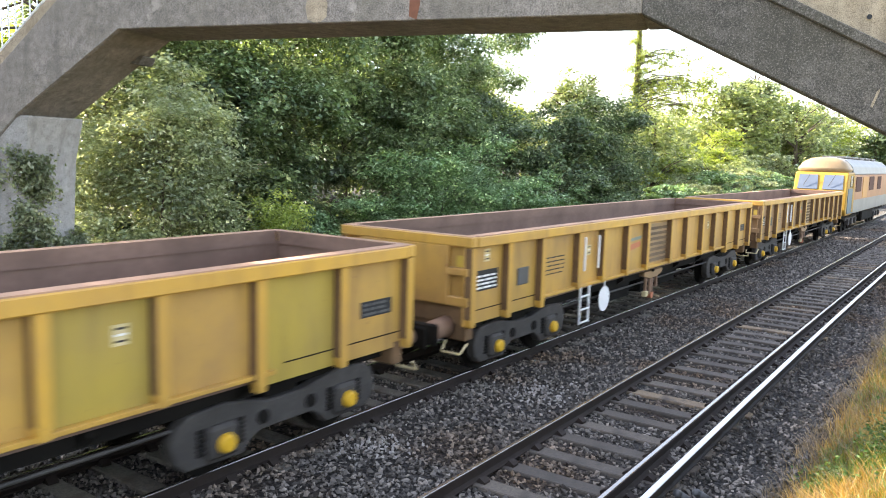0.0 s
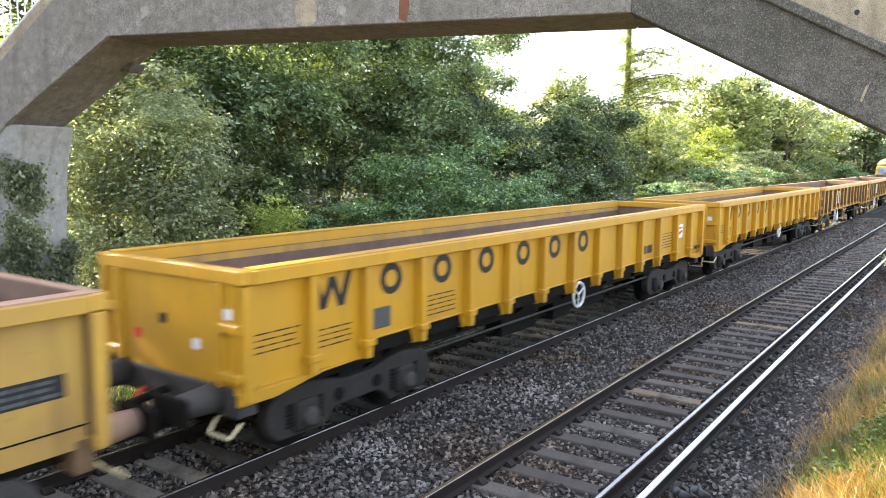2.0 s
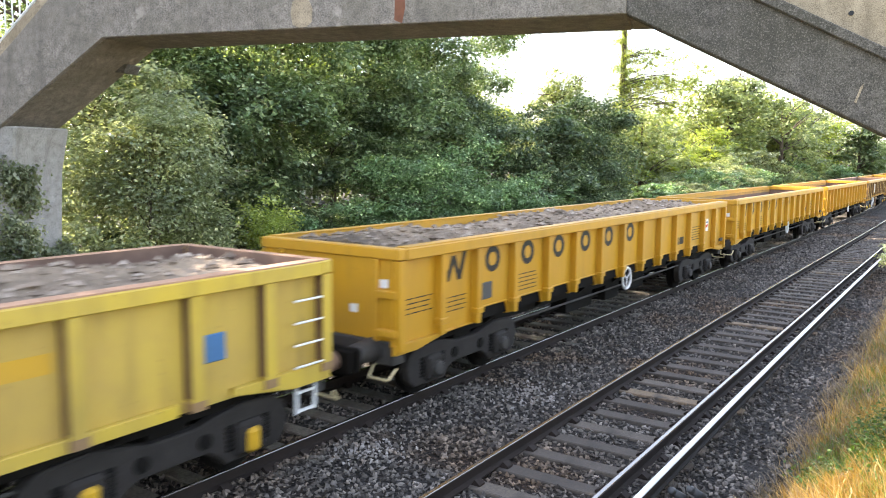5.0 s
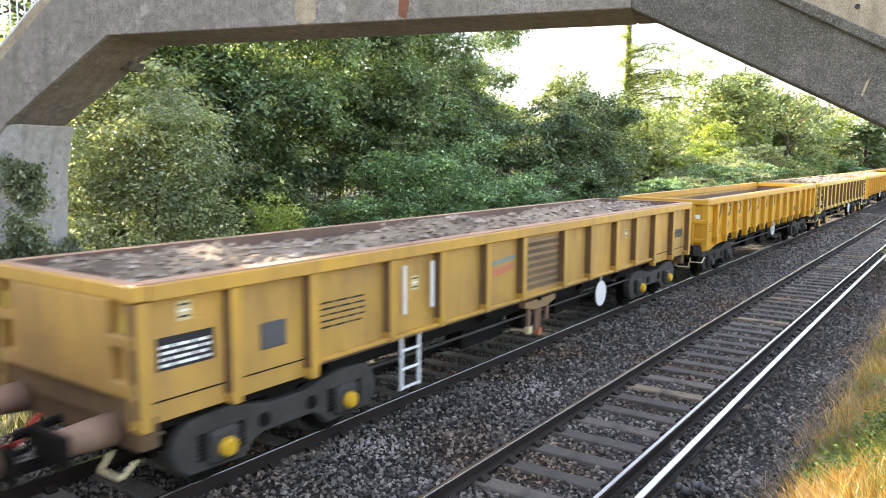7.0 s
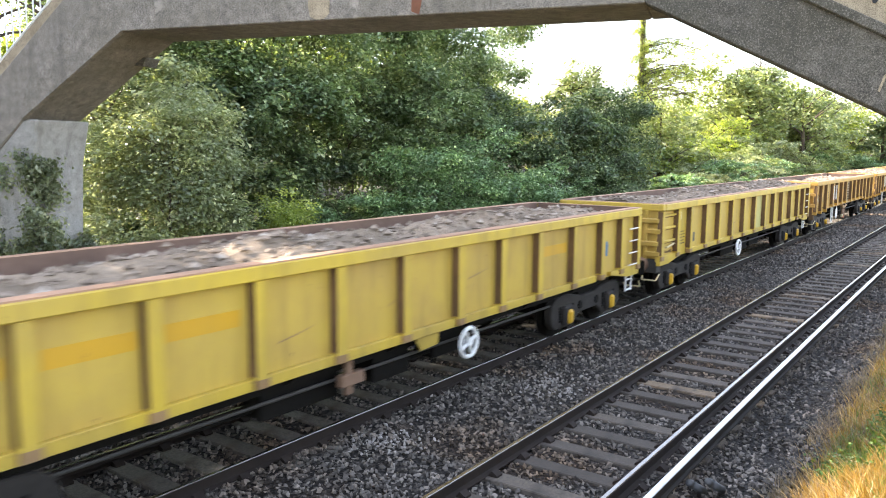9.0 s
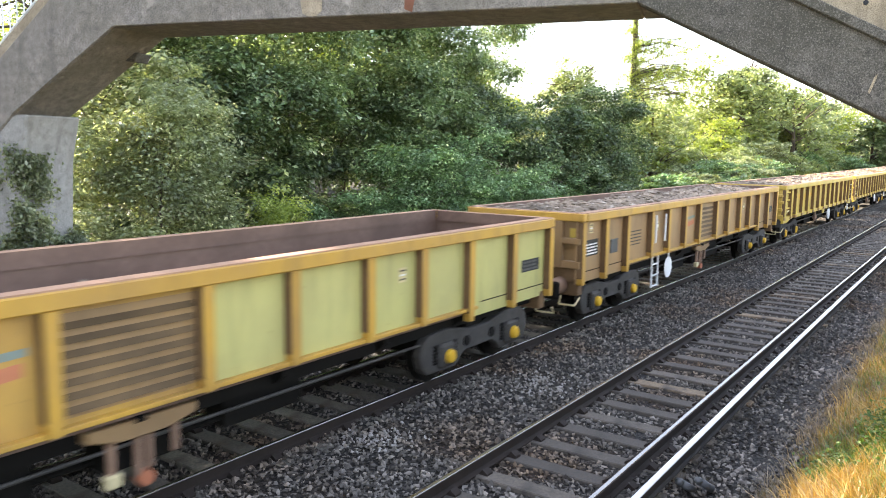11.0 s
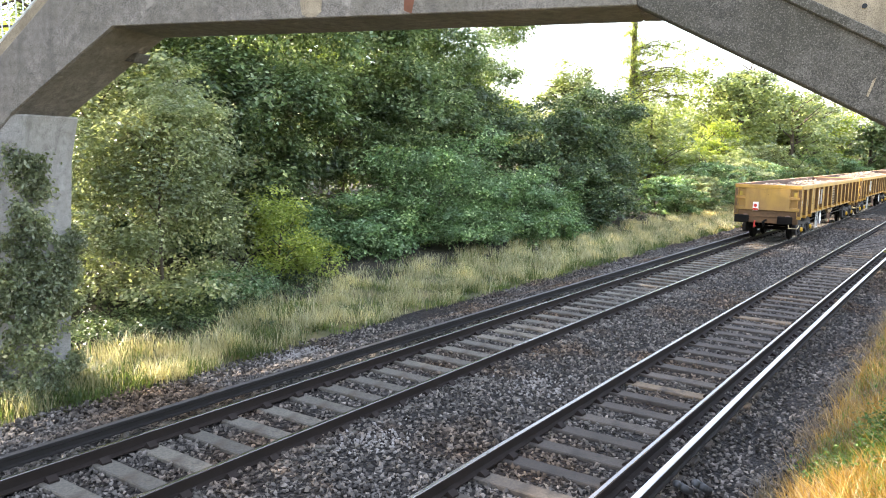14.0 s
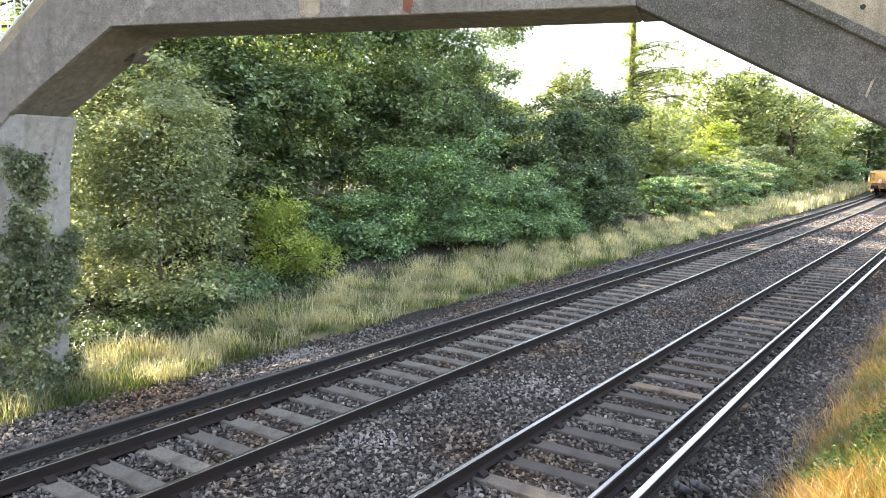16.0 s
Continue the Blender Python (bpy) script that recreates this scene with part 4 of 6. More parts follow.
def wagon_y(label, turned=False):
    """Lemon-yellow wagon: bold ribs with dark feet, a bright sill and end rungs."""
    w = thing("box_wagon", label, "railway wagon", "wagons of the train")
    low = lambda x: 1.0
    side_walls(w, Y_RIBS, lambda k: LEMON_FRESH if k == 1 else LIMEPALE if turned and k == 7 else LEMON, lambda i: LEMON_FRESH, LEMON_FRESH, RUST_IN, low, lambda i, r: 1.02, 0.16, BROWN, FLANK)
    ends_and_gear(w, LEMON, RUST_IN, LEMON_FRESH, "y")
    X = -HALF
    for sgn in (-1, 1):
        part("sill", Form().box(X + 2.2, X + LEN - 2.2, *sorted((sgn * 1.2205, sgn * 1.30)), 1.0, 1.13), LEMON_FRESH, w, bevel=0.008)
        ya, yb = sorted((sgn * 1.22, sgn * 1.31))
        for a, b, c in ((0.0, 0.6, 1.5), (LEN, LEN - 0.6, LEN - 1.5)):
            part("end_valance", Form().prism([(X + a, 1.12), (X + a, 0.9), (X + b, 0.9), (X + c, 1.04), (X + c, 1.12)], "y", ya, yb), LEMON_FRESH, w, bevel=0.008)
    y0, y1 = -1.224, -1.2205
    wx = 6.66 if turned else 9.84
    for k, (x0, x1) in enumerate(() if turned else ((2.2, 3.22), (3.46, 4.4), (4.64, 5.6), (12.1, 13.2))):
        part("paint_band", Form().box(X + x0 + 0.06, X + x1, y0, y1, 1.72, 1.9), ORANGE_BAND, w, "orange-yellow repainted band")
    bars(w, INK, X + 1.3, X + 1.9, 1.6, 5, -1.2235, 0.075, 0.02, 9)
    part("sticker", Form().box(X + 1.4, X + 1.62, y0, y1, 1.9, 2.08), WHITE, w, "small white notice")
    part("label_holder", Form().box(X + 2.3, X + 2.66, -1.245, -1.2205, 1.25, 1.5), GREY_PANEL, w, "dark grey label holder", bevel=0.015)
    part("label_holder", Form().box(X + LEN - 1.9, X + LEN - 1.55, -1.245, -1.2205, 1.45, 1.75), BLUE, w, "dark label holder", bevel=0.015)
    hw = part("hand_wheel", Form().ring((X + wx, -1.3, 0.70), 0.22, 0.035, 24), WHITE, w, "spoked white brake hand wheel", smooth=True)
    for k in range(4):
        a = 1.571 * k + 0.4
        part("spoke", Form().tube((X + wx, -1.3, 0.70), (X + wx + 0.22 * math.cos(a), -1.3, 0.70 + 0.22 * math.sin(a)), 0.028, n=6), WHITE, hw)
    part("hub", Form().tube((X + wx, -1.34, 0.70), (X + wx, -1.26, 0.70), 0.06, n=12), WHITE, hw)
    for k in range(4):
        z = 1.15 + k * 0.26
        part("rung", Form().tube((X + LEN - 0.62, -1.33, z), (X + LEN - 0.06, -1.33, z), 0.014, n=6), WHITE, w, "thin pale climbing rung")
    ladder(w, X + LEN - 0.35, -1.22, 0.55, 1.0, 2, 0.3)
    # the rear bay carries step bars, a grab handle and a grimy coupling lever
    for z in (1.42, 1.74, 2.04):
        part("step_bar", Form().box(X + 0.2, X + 1.06, -1.29, -1.2215, z, z + 0.055), LEMON_FRESH, w, bevel=0.01)
        # dark strip paints the shade under each bar
        part("shade_line", Form().box(X + 0.2, X + 1.06, -1.232, -1.2212, z - 0.035, z - 0.001), FLANK, w, "dark strip painted as shade below the step bar")
    part("grab_handle", Form().tube((X + 0.45, -1.3, 1.3), (X + 0.95, -1.3, 1.36), 0.022, n=8).tube((X + 0.45, -1.3, 1.3), (X + 0.45, -1.22, 1.3), 0.022, n=6).tube((X + 0.95, -1.3, 1.36), (X + 0.95, -1.22, 1.36), 0.022, n=6), STICKER, w, "pale curved grab handle")
    part("scuff", Form().prism([(X + 0.25, 1.16), (X + 1.0, 1.14), (X + 0.95, 1.22), (X + 0.7, 1.19), (X + 0.5, 1.23)], "y", -1.2238, -1.2206), FLANK, w, "dark scuffed dirt")
    for k in range(4):
        cx, cz, up = X + 6.1 + 1.9 * k, 1.42 + 0.11 * (k % 3), 0.12 + 0.09 * (k % 2)
        part("scrape", Form().prism([(cx, cz), (cx + 0.3, cz + 0.4 * up), (cx + 0.62, cz + up), (cx + 0.33, cz + 0.4 * up + 0.022), (cx + 0.05, cz + 0.025)], "y", -1.2232, -1.2206), BROWN, w, "brown scrape across the panel")
    if not turned:
        part("hanging_bracket", Form().prism([(X + 8.62, 0.99), (X + 9.2, 0.99), (X + 9.15, 0.8), (X + 8.75, 0.78)], "y", -1.225, -1.19), LEMON_FRESH, w, bevel=0.012)
        part("brake_lever", Form().box(X + 7.3, X + 7.42, -1.16, -1.08, 0.5, 0.99).box(X + 7.2, X + 7.62, -1.18, -1.06, 0.62, 0.78), RUST_BUFFER, w, "rusty brake lever below the side", bevel=0.015)
    for e in (-1, 1):
        for z in (1.36, 1.9):
            xa, xb = sorted((e * (HALF + 0.03), e * (HALF - 0.05)))
            part("end_beam", Form().box(xa, xb, -1.25, 1.25, z, z + 0.12), LEMON, w, bevel=0.02)
    return w


def load_mesh(name, seed, heap, a=0.3, b=LEN - 0.3):
    """A rough heap of spoil: heap(x) is its height above the floor at x along the wagon."""
    nx, ny = 110, 18
    vs = []
    for i in range(nx + 1):
        x = a + (b - a) * i / nx
        for j in range(ny + 1):
            y = -1.172 + 2.344 * j / ny
            z = 1.065 + max(0.0, heap(x)) * (1 - 0.12 * abs(y)) + 0.09 * noise.noise((x * 1.7, y * 1.7, seed)) + 0.07 * noise.noise((x * 5, y * 5, seed + 9)) + 0.05 * noise.noise((x * 13, y * 13, seed))
            vs.append((x - HALF, y, max(1.068, z)))
    n = ny + 1
    fs = [(i * n + j, (i + 1) * n + j, (i + 1) * n + j + 1, i * n + j + 1) for i in range(nx) for j in range(ny)]
    top = len(vs)
    vs += [(x, y, 1.062) for x, y, z in vs[:top]]
    rim_ids = [i * n for i in range(nx + 1)] + [nx * n + j for j in range(1, n)] + [i * n + ny for i in range(nx - 1, -1, -1)] + [j for j in range(ny - 1, 0, -1)]
    for p, q2 in zip(rim_ids, rim_ids[1:] + rim_ids[:1]):
        fs.append((p, q2, q2 + top, p + top))
    me = bpy.data.meshes.new(name)
    heap_faces = len(fs)
    rng = random.Random(int(seed * 31))
    for _ in range(2000):
        q = vs[rng.randrange(top)]
        if q[2] < 1.1:
            continue
        r = rng.choice((0.02, 0.026, 0.034, 0.045, 0.06)) * rng.uniform(0.8, 1.3)
        cx, cy, cz = q[0] + rng.uniform(-0.08, 0.08), max(-1.1, min(1.1, q[1] + rng.uniform(-0.07, 0.07))), q[2] + r * 0.3
        cx = max(-HALF + 0.3, min(HALF - 0.3, cx))
        k = len(vs)
        vs += [(cx + dx * r * rng.uniform(0.8, 1.7), cy + dy * r * rng.uniform(0.7, 1.3), cz + dz * r * rng.uniform(0.45, 0.9)) for dx, dy, dz in
               ((1, 0.3, 0), (-0.3, 1, 0.1), (-1, -0.2, 0), (0.2, -1, -0.1), (0.1, 0.1, 1), (0, 0, -1))]
        fs += [(k + i, k + (i + 1) % 4, k + 4) for i in range(4)] + [(k + (i + 1) % 4, k + i, k + 5) for i in range(4)]
    me.from_pydata(vs, [], fs)
    me.materials.append(SPOIL)
    me.materials.append(LUMP)
    me.polygons.foreach_set("material_index", [0 if i < heap_faces else 1 for i in range(len(fs))])
    me.update()
    return me


def heap_full(x):
    return 1.30 + 0.06 * math.sin(x * 1.1) + 0.03 * math.sin(x * 3.7)


def heap_high(x):
    return 1.32 + 0.07 * math.sin(x * 0.9) - 0.5 * math.exp(-((x - 3.4) / 0.9) ** 2)


def heap_part(x):
    return 1.14 + 0.13 * math.sin(x * 0.75 + 0.5)


def heap_end(x):
    return 1.05 + 0.3 * min(1.0, x / 9) + 0.05 * math.sin(x * 1.7)


def heap_small(x):
    return 0.9 - 0.14 * (x - 9) ** 2


m_plain = wagon_m("weathered mustard-yellow steel box wagon with brown rust")
m_olive = wagon_m("mustard steel box wagon with repainted olive-yellow panels", alt=OLIVE, odd=(9, 11))
m_far_disc = wagon_m("mustard steel box wagon loaded level with pale spoil", disc_x=10.95)
m_half = wagon_m("mustard steel box wagon half loaded with spoil", disc_x=5.62)
m_brown = wagon_m("brown-stained mustard steel box wagon", panel=BROWN)
m_lime = wagon_m("pale lime box wagon with orange door bay and rim", panel=LIMEPALE, alt=MUSTARD, odd=(3, 5, 6))
m_yellow = wagon_m("faded yellow steel box wagon carrying pale spoil", panel=FADED, disc_x=10.95)
w_first = wagon_w("bright yellow steel box wagon with large dark characters")
y_first = wagon_y("lemon-yellow ribbed steel box wagon, scuffed, carrying spoil")
y_turned = wagon_y("scuffed lemon-yellow ribbed box wagon with one pale panel", True)


def again(ob, label=""):
    c = copy_thing(ob, Matrix.Identity(4))
    return tagged(c, label) if label else c


# from the locomotive backwards
TRAIN = [m_brown, m_plain, m_olive, w_first, again(w_first), again(m_plain, "weathered tan and mustard steel box wagon, empty"), again(w_first), again(w_first),
         again(w_first, "bright yellow steel box wagon loaded with earth"), y_first, again(w_first), m_far_disc, m_half,
         y_turned, again(y_first), again(y_first), again(m_brown, "brown-stained mustard box wagon loaded with spoil"), m_lime, m_yellow,
         again(m_plain, "last mustard box wagon of the train with a tail lamp")]
HIGH = load_mesh("spoil_load", 5, heap_high)
FULL, PART_, END_, SMALL = load_mesh("spoil_load", 1, heap_full), load_mesh("spoil_load", 2, heap_part), load_mesh("spoil_load", 3, heap_end), load_mesh("spoil_load", 4, heap_small, 6, 12.5)
LOADS = {8: FULL, 9: FULL, 11: FULL, 12: PART_, 13: HIGH, 14: FULL, 15: FULL, 16: FULL, 17: SMALL, 18: END_, 19: PART_}
load_obs = {k: tagged(new("spoil_load", me), "rough grey-brown heap of chalky spoil in a wagon", "spoil", "loads in the wagons") for k, me in LOADS.items()}

tail = thing("tail_lamp", "small white tail lamp box with a red lens", "lamp")
part("housing", Form().box(-0.05, 0.05, -0.11, 0.11, 0, 0.36), WHITE, tail, "white lamp housing", bevel=0.02)
part("lens", Form().tube((-0.07, 0, 0.22), (-0.045, 0, 0.22), 0.07, n=16), RED, tail, "round red lens")
part("base_plate", Form().box(-0.06, 0.06, -0.1, 0.1, 0.02, 0.1), RED, tail, "red stripe")


# ---- motion ----
GAPS = [17.9, 17.9, 17.9, 18.0, 18.0, 18.0, 17.8, 17.7, 17.8, 17.75, 17.98, 18.07, 18.06, 17.81, 17.73, 17.8, 17.7, 17.75, 17.75]


def rear(k, t):
    """How far along the line the rear end of wagon k stands at t seconds."""
    return 9.85 + SPEED * (t - 13.0) + sum(GAPS[k:])


TIMES = [float(i) for i in range(17)]


def motions():
    for k, w in enumerate(TRAIN):
        rows = [(t, along_pose(rear(k, t) + HALF, FAR)) for t in TIMES]
        walk(w, rows)
        if k in load_obs:
            walk(load_obs[k], rows)
    walk(tail, [(t, along_pose(rear(19, t) + HALF, FAR) @ pose(-HALF + 0.0, 0.45, 1.25)) for t in TIMES])
    walk(loco, [(t, along_pose(rear(0, t) + LEN + 1.25, FAR)) for t in TIMES])


# ---- locomotive: origin at its rear buffer beam, x forwards ----
CAB_BLUE = plain("cab_blue_grey", (0.09, 0.15, 0.19), 0.5, 0, 8, 0.2)
CAB_YELLOW = plain("cab_yellow", (0.36, 0.21, 0.03), 0.5, 0, 8, 0.2)


def make_loco():
    w = thing("diesel_locomotive", "diesel locomotive with yellow cab end, tan body and white roof", "locomotive")
    roofm = plain("roof_white_grey", (0.24, 0.245, 0.24), 0.5, 0, 10, 0.2)
    tan = plain("orange_tan_body_paint", (0.36, 0.17, 0.085), 0.5, 0, 8, 0.25)
    maroon = plain("maroon_grille", (0.09, 0.04, 0.03), 0.8, 0, 8, 0.3)
    orange = plain("orange_emblem", (0.48, 0.24, 0.07), 0.5, 0, 8, 0.15)
    glass = plain("cab_glass", (0.12, 0.15, 0.20), 0.12, 0, 4, 0.2)
    dome = plain("cream_cab_roof", (0.30, 0.215, 0.12), 0.5, 0, 6, 0.2)
    section = [(-1.32, 1.05), (-1.35, 1.6), (-1.33, 2.95), (-1.2, 3.35), (-0.8, 3.68), (0, 3.8), (0.8, 3.68), (1.2, 3.35), (1.33, 2.95), (1.35, 1.6), (1.32, 1.05)]
    body = [p for p in section if p[1] < 3.3]
    part("body", Form().prism(body, "x", 2.4, 18.5), tan, w, "tan painted body side", bevel=0.02)
    part("roof", Form().prism([(-1.325, 2.96), (-1.19, 3.36), (-0.79, 3.69), (0, 3.81), (0.79, 3.69), (1.19, 3.36), (1.325, 2.96)], "x", 2.2, 18.6), roofm, w, "white curved roof", bevel=0.04)
    part("cab", Form().prism([(0.25, 1.0), (0.02, 1.25), (0.0, 2.15), (0.32, 3.0), (0.42, 3.06), (2.395, 3.06), (2.395, 1.0)], "y", -1.32, 1.32), CAB_YELLOW, w, "yellow cab front", bevel=0.08)
    part("cab_roof", Form().prism([(-1.325, 3.02), (-1.19, 3.37), (-0.8, 3.68), (0, 3.79), (0.8, 3.68), (1.19, 3.37), (1.325, 3.02)], "x", 0.35, 2.2), dome, w, "cream rounded cab roof", bevel=0.18, smooth=True)
    for y in (-0.62, 0.62):
        win = part("cab_window", Form().add([(-0.005, y - 0.5, 2.25), (-0.005, y + 0.5, 2.25), (0.25, y + 0.46, 2.92), (0.25, y - 0.46, 2.92), (0.1, y - 0.5, 2.2), (0.1, y + 0.5, 2.2), (0.36, y + 0.46, 2.87), (0.36, y - 0.46, 2.87)],
                                            [(0, 1, 2, 3), (4, 5, 6, 7), (0, 1, 5, 4), (1, 2, 6, 5), (2, 3, 7, 6), (3, 0, 4, 7)]), glass, w, "bluish cab window")
        part("wiper", Form().tube((0.0, y - 0.1, 2.92), (-0.02, y + 0.2, 2.4), 0.015, n=6), INK, win)
    for sgn in (-1, 1):
        part("cab_side", Form().box(0.4, 2.2, *sorted((sgn * 1.325, sgn * 1.352)), 1.1, 2.3), CAB_BLUE, w, "blue lower cab side", bevel=0.01)
        part("cab_side_window", Form().box(1.0, 1.7, *sorted((sgn * 1.325, sgn * 1.345)), 2.36, 2.9), glass, w, bevel=0.01)
        part("cab_door", Form().box(1.85, 2.35, *sorted((sgn * 1.34, sgn * 1.362)), 1.15, 2.9), CAB_YELLOW, w, "yellow cab door", bevel=0.01)
        for x0, x1, mt, nm in ((2.9, 4.9, maroon, "grille"), (5.6, 7.6, orange, "emblem"), (8.3, 10.4, maroon, "grille"), (12.2, 14.0, maroon, "grille")):
            part(nm, Form().box(x0, x1, *sorted((sgn * 1.34, sgn * 1.365)), 1.75 if nm == "emblem" else 2.1, 2.85), mt, w, "dark maroon body grille" if nm == "grille" else "orange painted emblem", bevel=0.01)
        part("side_stripe", Form().box(2.42, 18.4, *sorted((sgn * 1.33, sgn * 1.358)), 1.08, 1.72), roofm, w, "pale grey lower body side")
        for x in (2.6, 3.9, 5.2, 13.4, 14.7, 16.0):
            wh = part("wheel", Form().tube((x, sgn * 0.7, 0.55), (x, sgn * 0.84, 0.55), 0.55, n=24), BLACK_STEEL, w)
            part("axle_box", Form().box(x - 0.2, x + 0.2, *sorted((sgn * 0.98, sgn * 1.2)), 0.4, 0.75), GREY_STEEL, wh, bevel=0.03)
        for x in (1.9, 12.7):
            part("bogie_frame", Form().box(x, x + 4.0, *sorted((sgn * 0.95, sgn * 1.1)), 0.62, 0.95), GREY_STEEL, w, bevel=0.04)
        part("fuel_tank", Form().box(7.0, 11.8, *sorted((sgn * 0.3, sgn * 1.25)), 0.4, 1.0), BLACK_STEEL, w, bevel=0.06)
        part("buffer", Form().tube((0.2, sgn * 0.865, 1.0), (-0.3, sgn * 0.865, 1.0), 0.12, n=14).tube((-0.3, sgn * 0.865, 1.0), (-0.36, sgn * 0.865, 1.0), 0.25, n=18), BLACK_STEEL, w)
    part("underframe", Form().box(0.2, 18.4, -1.1, 1.1, 0.8, 1.04), BLACK_STEEL, w)
    for x in (3.4, 6.2, 9.0, 11.8, 14.6):
        part("roof_panel", Form().box(x, x + 1.9, -0.62, 0.62, 3.74, 3.86), GREY_PANEL, w, "grey roof panel", bevel=0.03)
    # the body stands tall over the underframe
    for ob in w.children_recursive:
        for v in ob.data.vertices:
            v.co.z = v.co.z if v.co.z < 1.0 else 1.0 + (v.co.z - 1.0) * 1.13
    return w


loco = make_loco()


# ---- vegetation ----


def leaf_cloud(blobs, size, seed, flat=0.7, droop=0.2, layer=0.55):
    """Leaves as small folded blades gathered in clumps. blobs: (centre, radii, clumps, leaves a clump, spread)."""
    rng = np.random.default_rng(seed)
    pts, outs = [], []
    for c, r, clumps, per, spread in blobs:
        c, r = np.array(c, float), np.array(r, float)
        d = rng.normal(size=(clumps, 3))
        d /= np.linalg.norm(d, axis=1)[:, None]
        d[:, 2] = np.where(rng.random(clumps) < 0.6, np.abs(d[:, 2]), d[:, 2])
        rad = rng.uniform(0.35, 1.0, clumps) ** 0.5 * (1 + 0.22 * np.sin(d[:, 0] * 5 + seed) * np.cos(d[:, 2] * 4 + d[:, 1] * 6))
        cc = c + d * rad[:, None] * r
        p = np.repeat(cc, per, axis=0) + rng.normal(size=(clumps * per, 3)) * spread * np.array([1.15, 1.15, layer])
        pts.append(p)
        outs.append(np.repeat(d, per, axis=0))
    p, o = np.concatenate(pts), np.concatenate(outs)
    n = len(p)
    nrm = o * 0.75 + np.array([0, 0, flat + 0.4]) + rng.normal(size=(n, 3)) * 0.52
    nrm /= np.linalg.norm(nrm, axis=1)[:, None]
    a = rng.normal(size=(n, 3)) + np.array([0, 0, -droop])
    a -= nrm * (a * nrm).sum(1)[:, None]
    a /= np.linalg.norm(a, axis=1)[:, None]
    b = np.cross(nrm, a)
    L = (size * rng.uniform(0.6, 1.35, n))[:, None]
    v = np.empty((n, 4, 3))
    v[:, 0] = p - a * L * 0.5
    v[:, 1] = p + b * L * 0.34 + nrm * L * 0.12
    v[:, 2] = p + a * L * 0.55 - nrm * L * 0.05
    v[:, 3] = p - b * L * 0.34 + nrm * L * 0.12
    i = np.arange(n)[:, None] * 4
    f = np.concatenate([i + np.array([[0, 1, 2]]), i + np.array([[0, 2, 3]])])
    return v.reshape(-1, 3), f


def limbs(base, top, r, n, seed, reach):
    f = Form()
    rng = random.Random(seed)
    base, top = Vector(base), Vector(top)
    mid = base.lerp(top, 0.5) + Vector((rng.uniform(-0.3, 0.3), rng.uniform(-0.3, 0.3), 0))
    f.tube(base, mid, r, r * 0.7, 9, False).tube(mid, top, r * 0.7, r * 0.2, 8, False)
    for k in range(n):
        t = rng.uniform(0.2, 0.95)
        a = base.lerp(mid, t * 2) if t < 0.5 else mid.lerp(top, t * 2 - 1)
        ang = rng.uniform(0, 6.28)
        d = Vector((math.cos(ang), math.sin(ang), rng.uniform(0.1, 0.9))) * reach * rng.uniform(0.5, 1.0)
        b = a + d * 0.55 + Vector((0, 0, 0.15))
        f.tube(a, b, r * 0.32, r * 0.2, 6, False).tube(b, a + d, r * 0.2, r * 0.05, 5, False)
    return f


BARK = plain("bark", (0.11, 0.085, 0.065), 0.9, 0, 18, 0.4, 0.02)
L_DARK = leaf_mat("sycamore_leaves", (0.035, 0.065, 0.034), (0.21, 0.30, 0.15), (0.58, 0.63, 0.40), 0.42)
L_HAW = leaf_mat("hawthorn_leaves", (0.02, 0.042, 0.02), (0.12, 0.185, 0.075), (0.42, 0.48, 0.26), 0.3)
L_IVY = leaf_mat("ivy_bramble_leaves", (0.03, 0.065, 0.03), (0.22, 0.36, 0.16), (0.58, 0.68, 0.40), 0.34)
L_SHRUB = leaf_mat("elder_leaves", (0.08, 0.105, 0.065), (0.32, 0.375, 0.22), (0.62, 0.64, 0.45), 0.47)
# the sunlit look of the bank trees is put into these two colours
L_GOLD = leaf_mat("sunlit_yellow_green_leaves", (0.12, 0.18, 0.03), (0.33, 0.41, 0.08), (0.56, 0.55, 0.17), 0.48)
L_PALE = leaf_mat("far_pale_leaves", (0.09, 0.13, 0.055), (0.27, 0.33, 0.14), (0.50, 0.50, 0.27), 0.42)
# undergrowth colour darkened so the hollows behind the brambles look shaded
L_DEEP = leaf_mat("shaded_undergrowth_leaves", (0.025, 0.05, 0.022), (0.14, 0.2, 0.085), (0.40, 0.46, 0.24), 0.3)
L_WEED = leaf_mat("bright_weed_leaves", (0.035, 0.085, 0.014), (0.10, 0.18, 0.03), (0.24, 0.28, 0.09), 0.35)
# sunlight is put into the leaf colour of the small verge shrub
L_LIME = leaf_mat("sunlit_lime_leaves", (0.14, 0.20, 0.04), (0.36, 0.44, 0.11), (0.62, 0.63, 0.27), 0.45)
# distance haze is mixed into this paler, greyer leaf colour
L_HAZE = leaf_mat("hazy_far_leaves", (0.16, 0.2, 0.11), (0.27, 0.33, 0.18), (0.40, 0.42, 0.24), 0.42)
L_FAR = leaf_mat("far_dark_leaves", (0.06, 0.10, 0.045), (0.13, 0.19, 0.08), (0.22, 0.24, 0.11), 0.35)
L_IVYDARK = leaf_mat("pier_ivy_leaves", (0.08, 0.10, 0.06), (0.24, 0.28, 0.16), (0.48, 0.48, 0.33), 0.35)


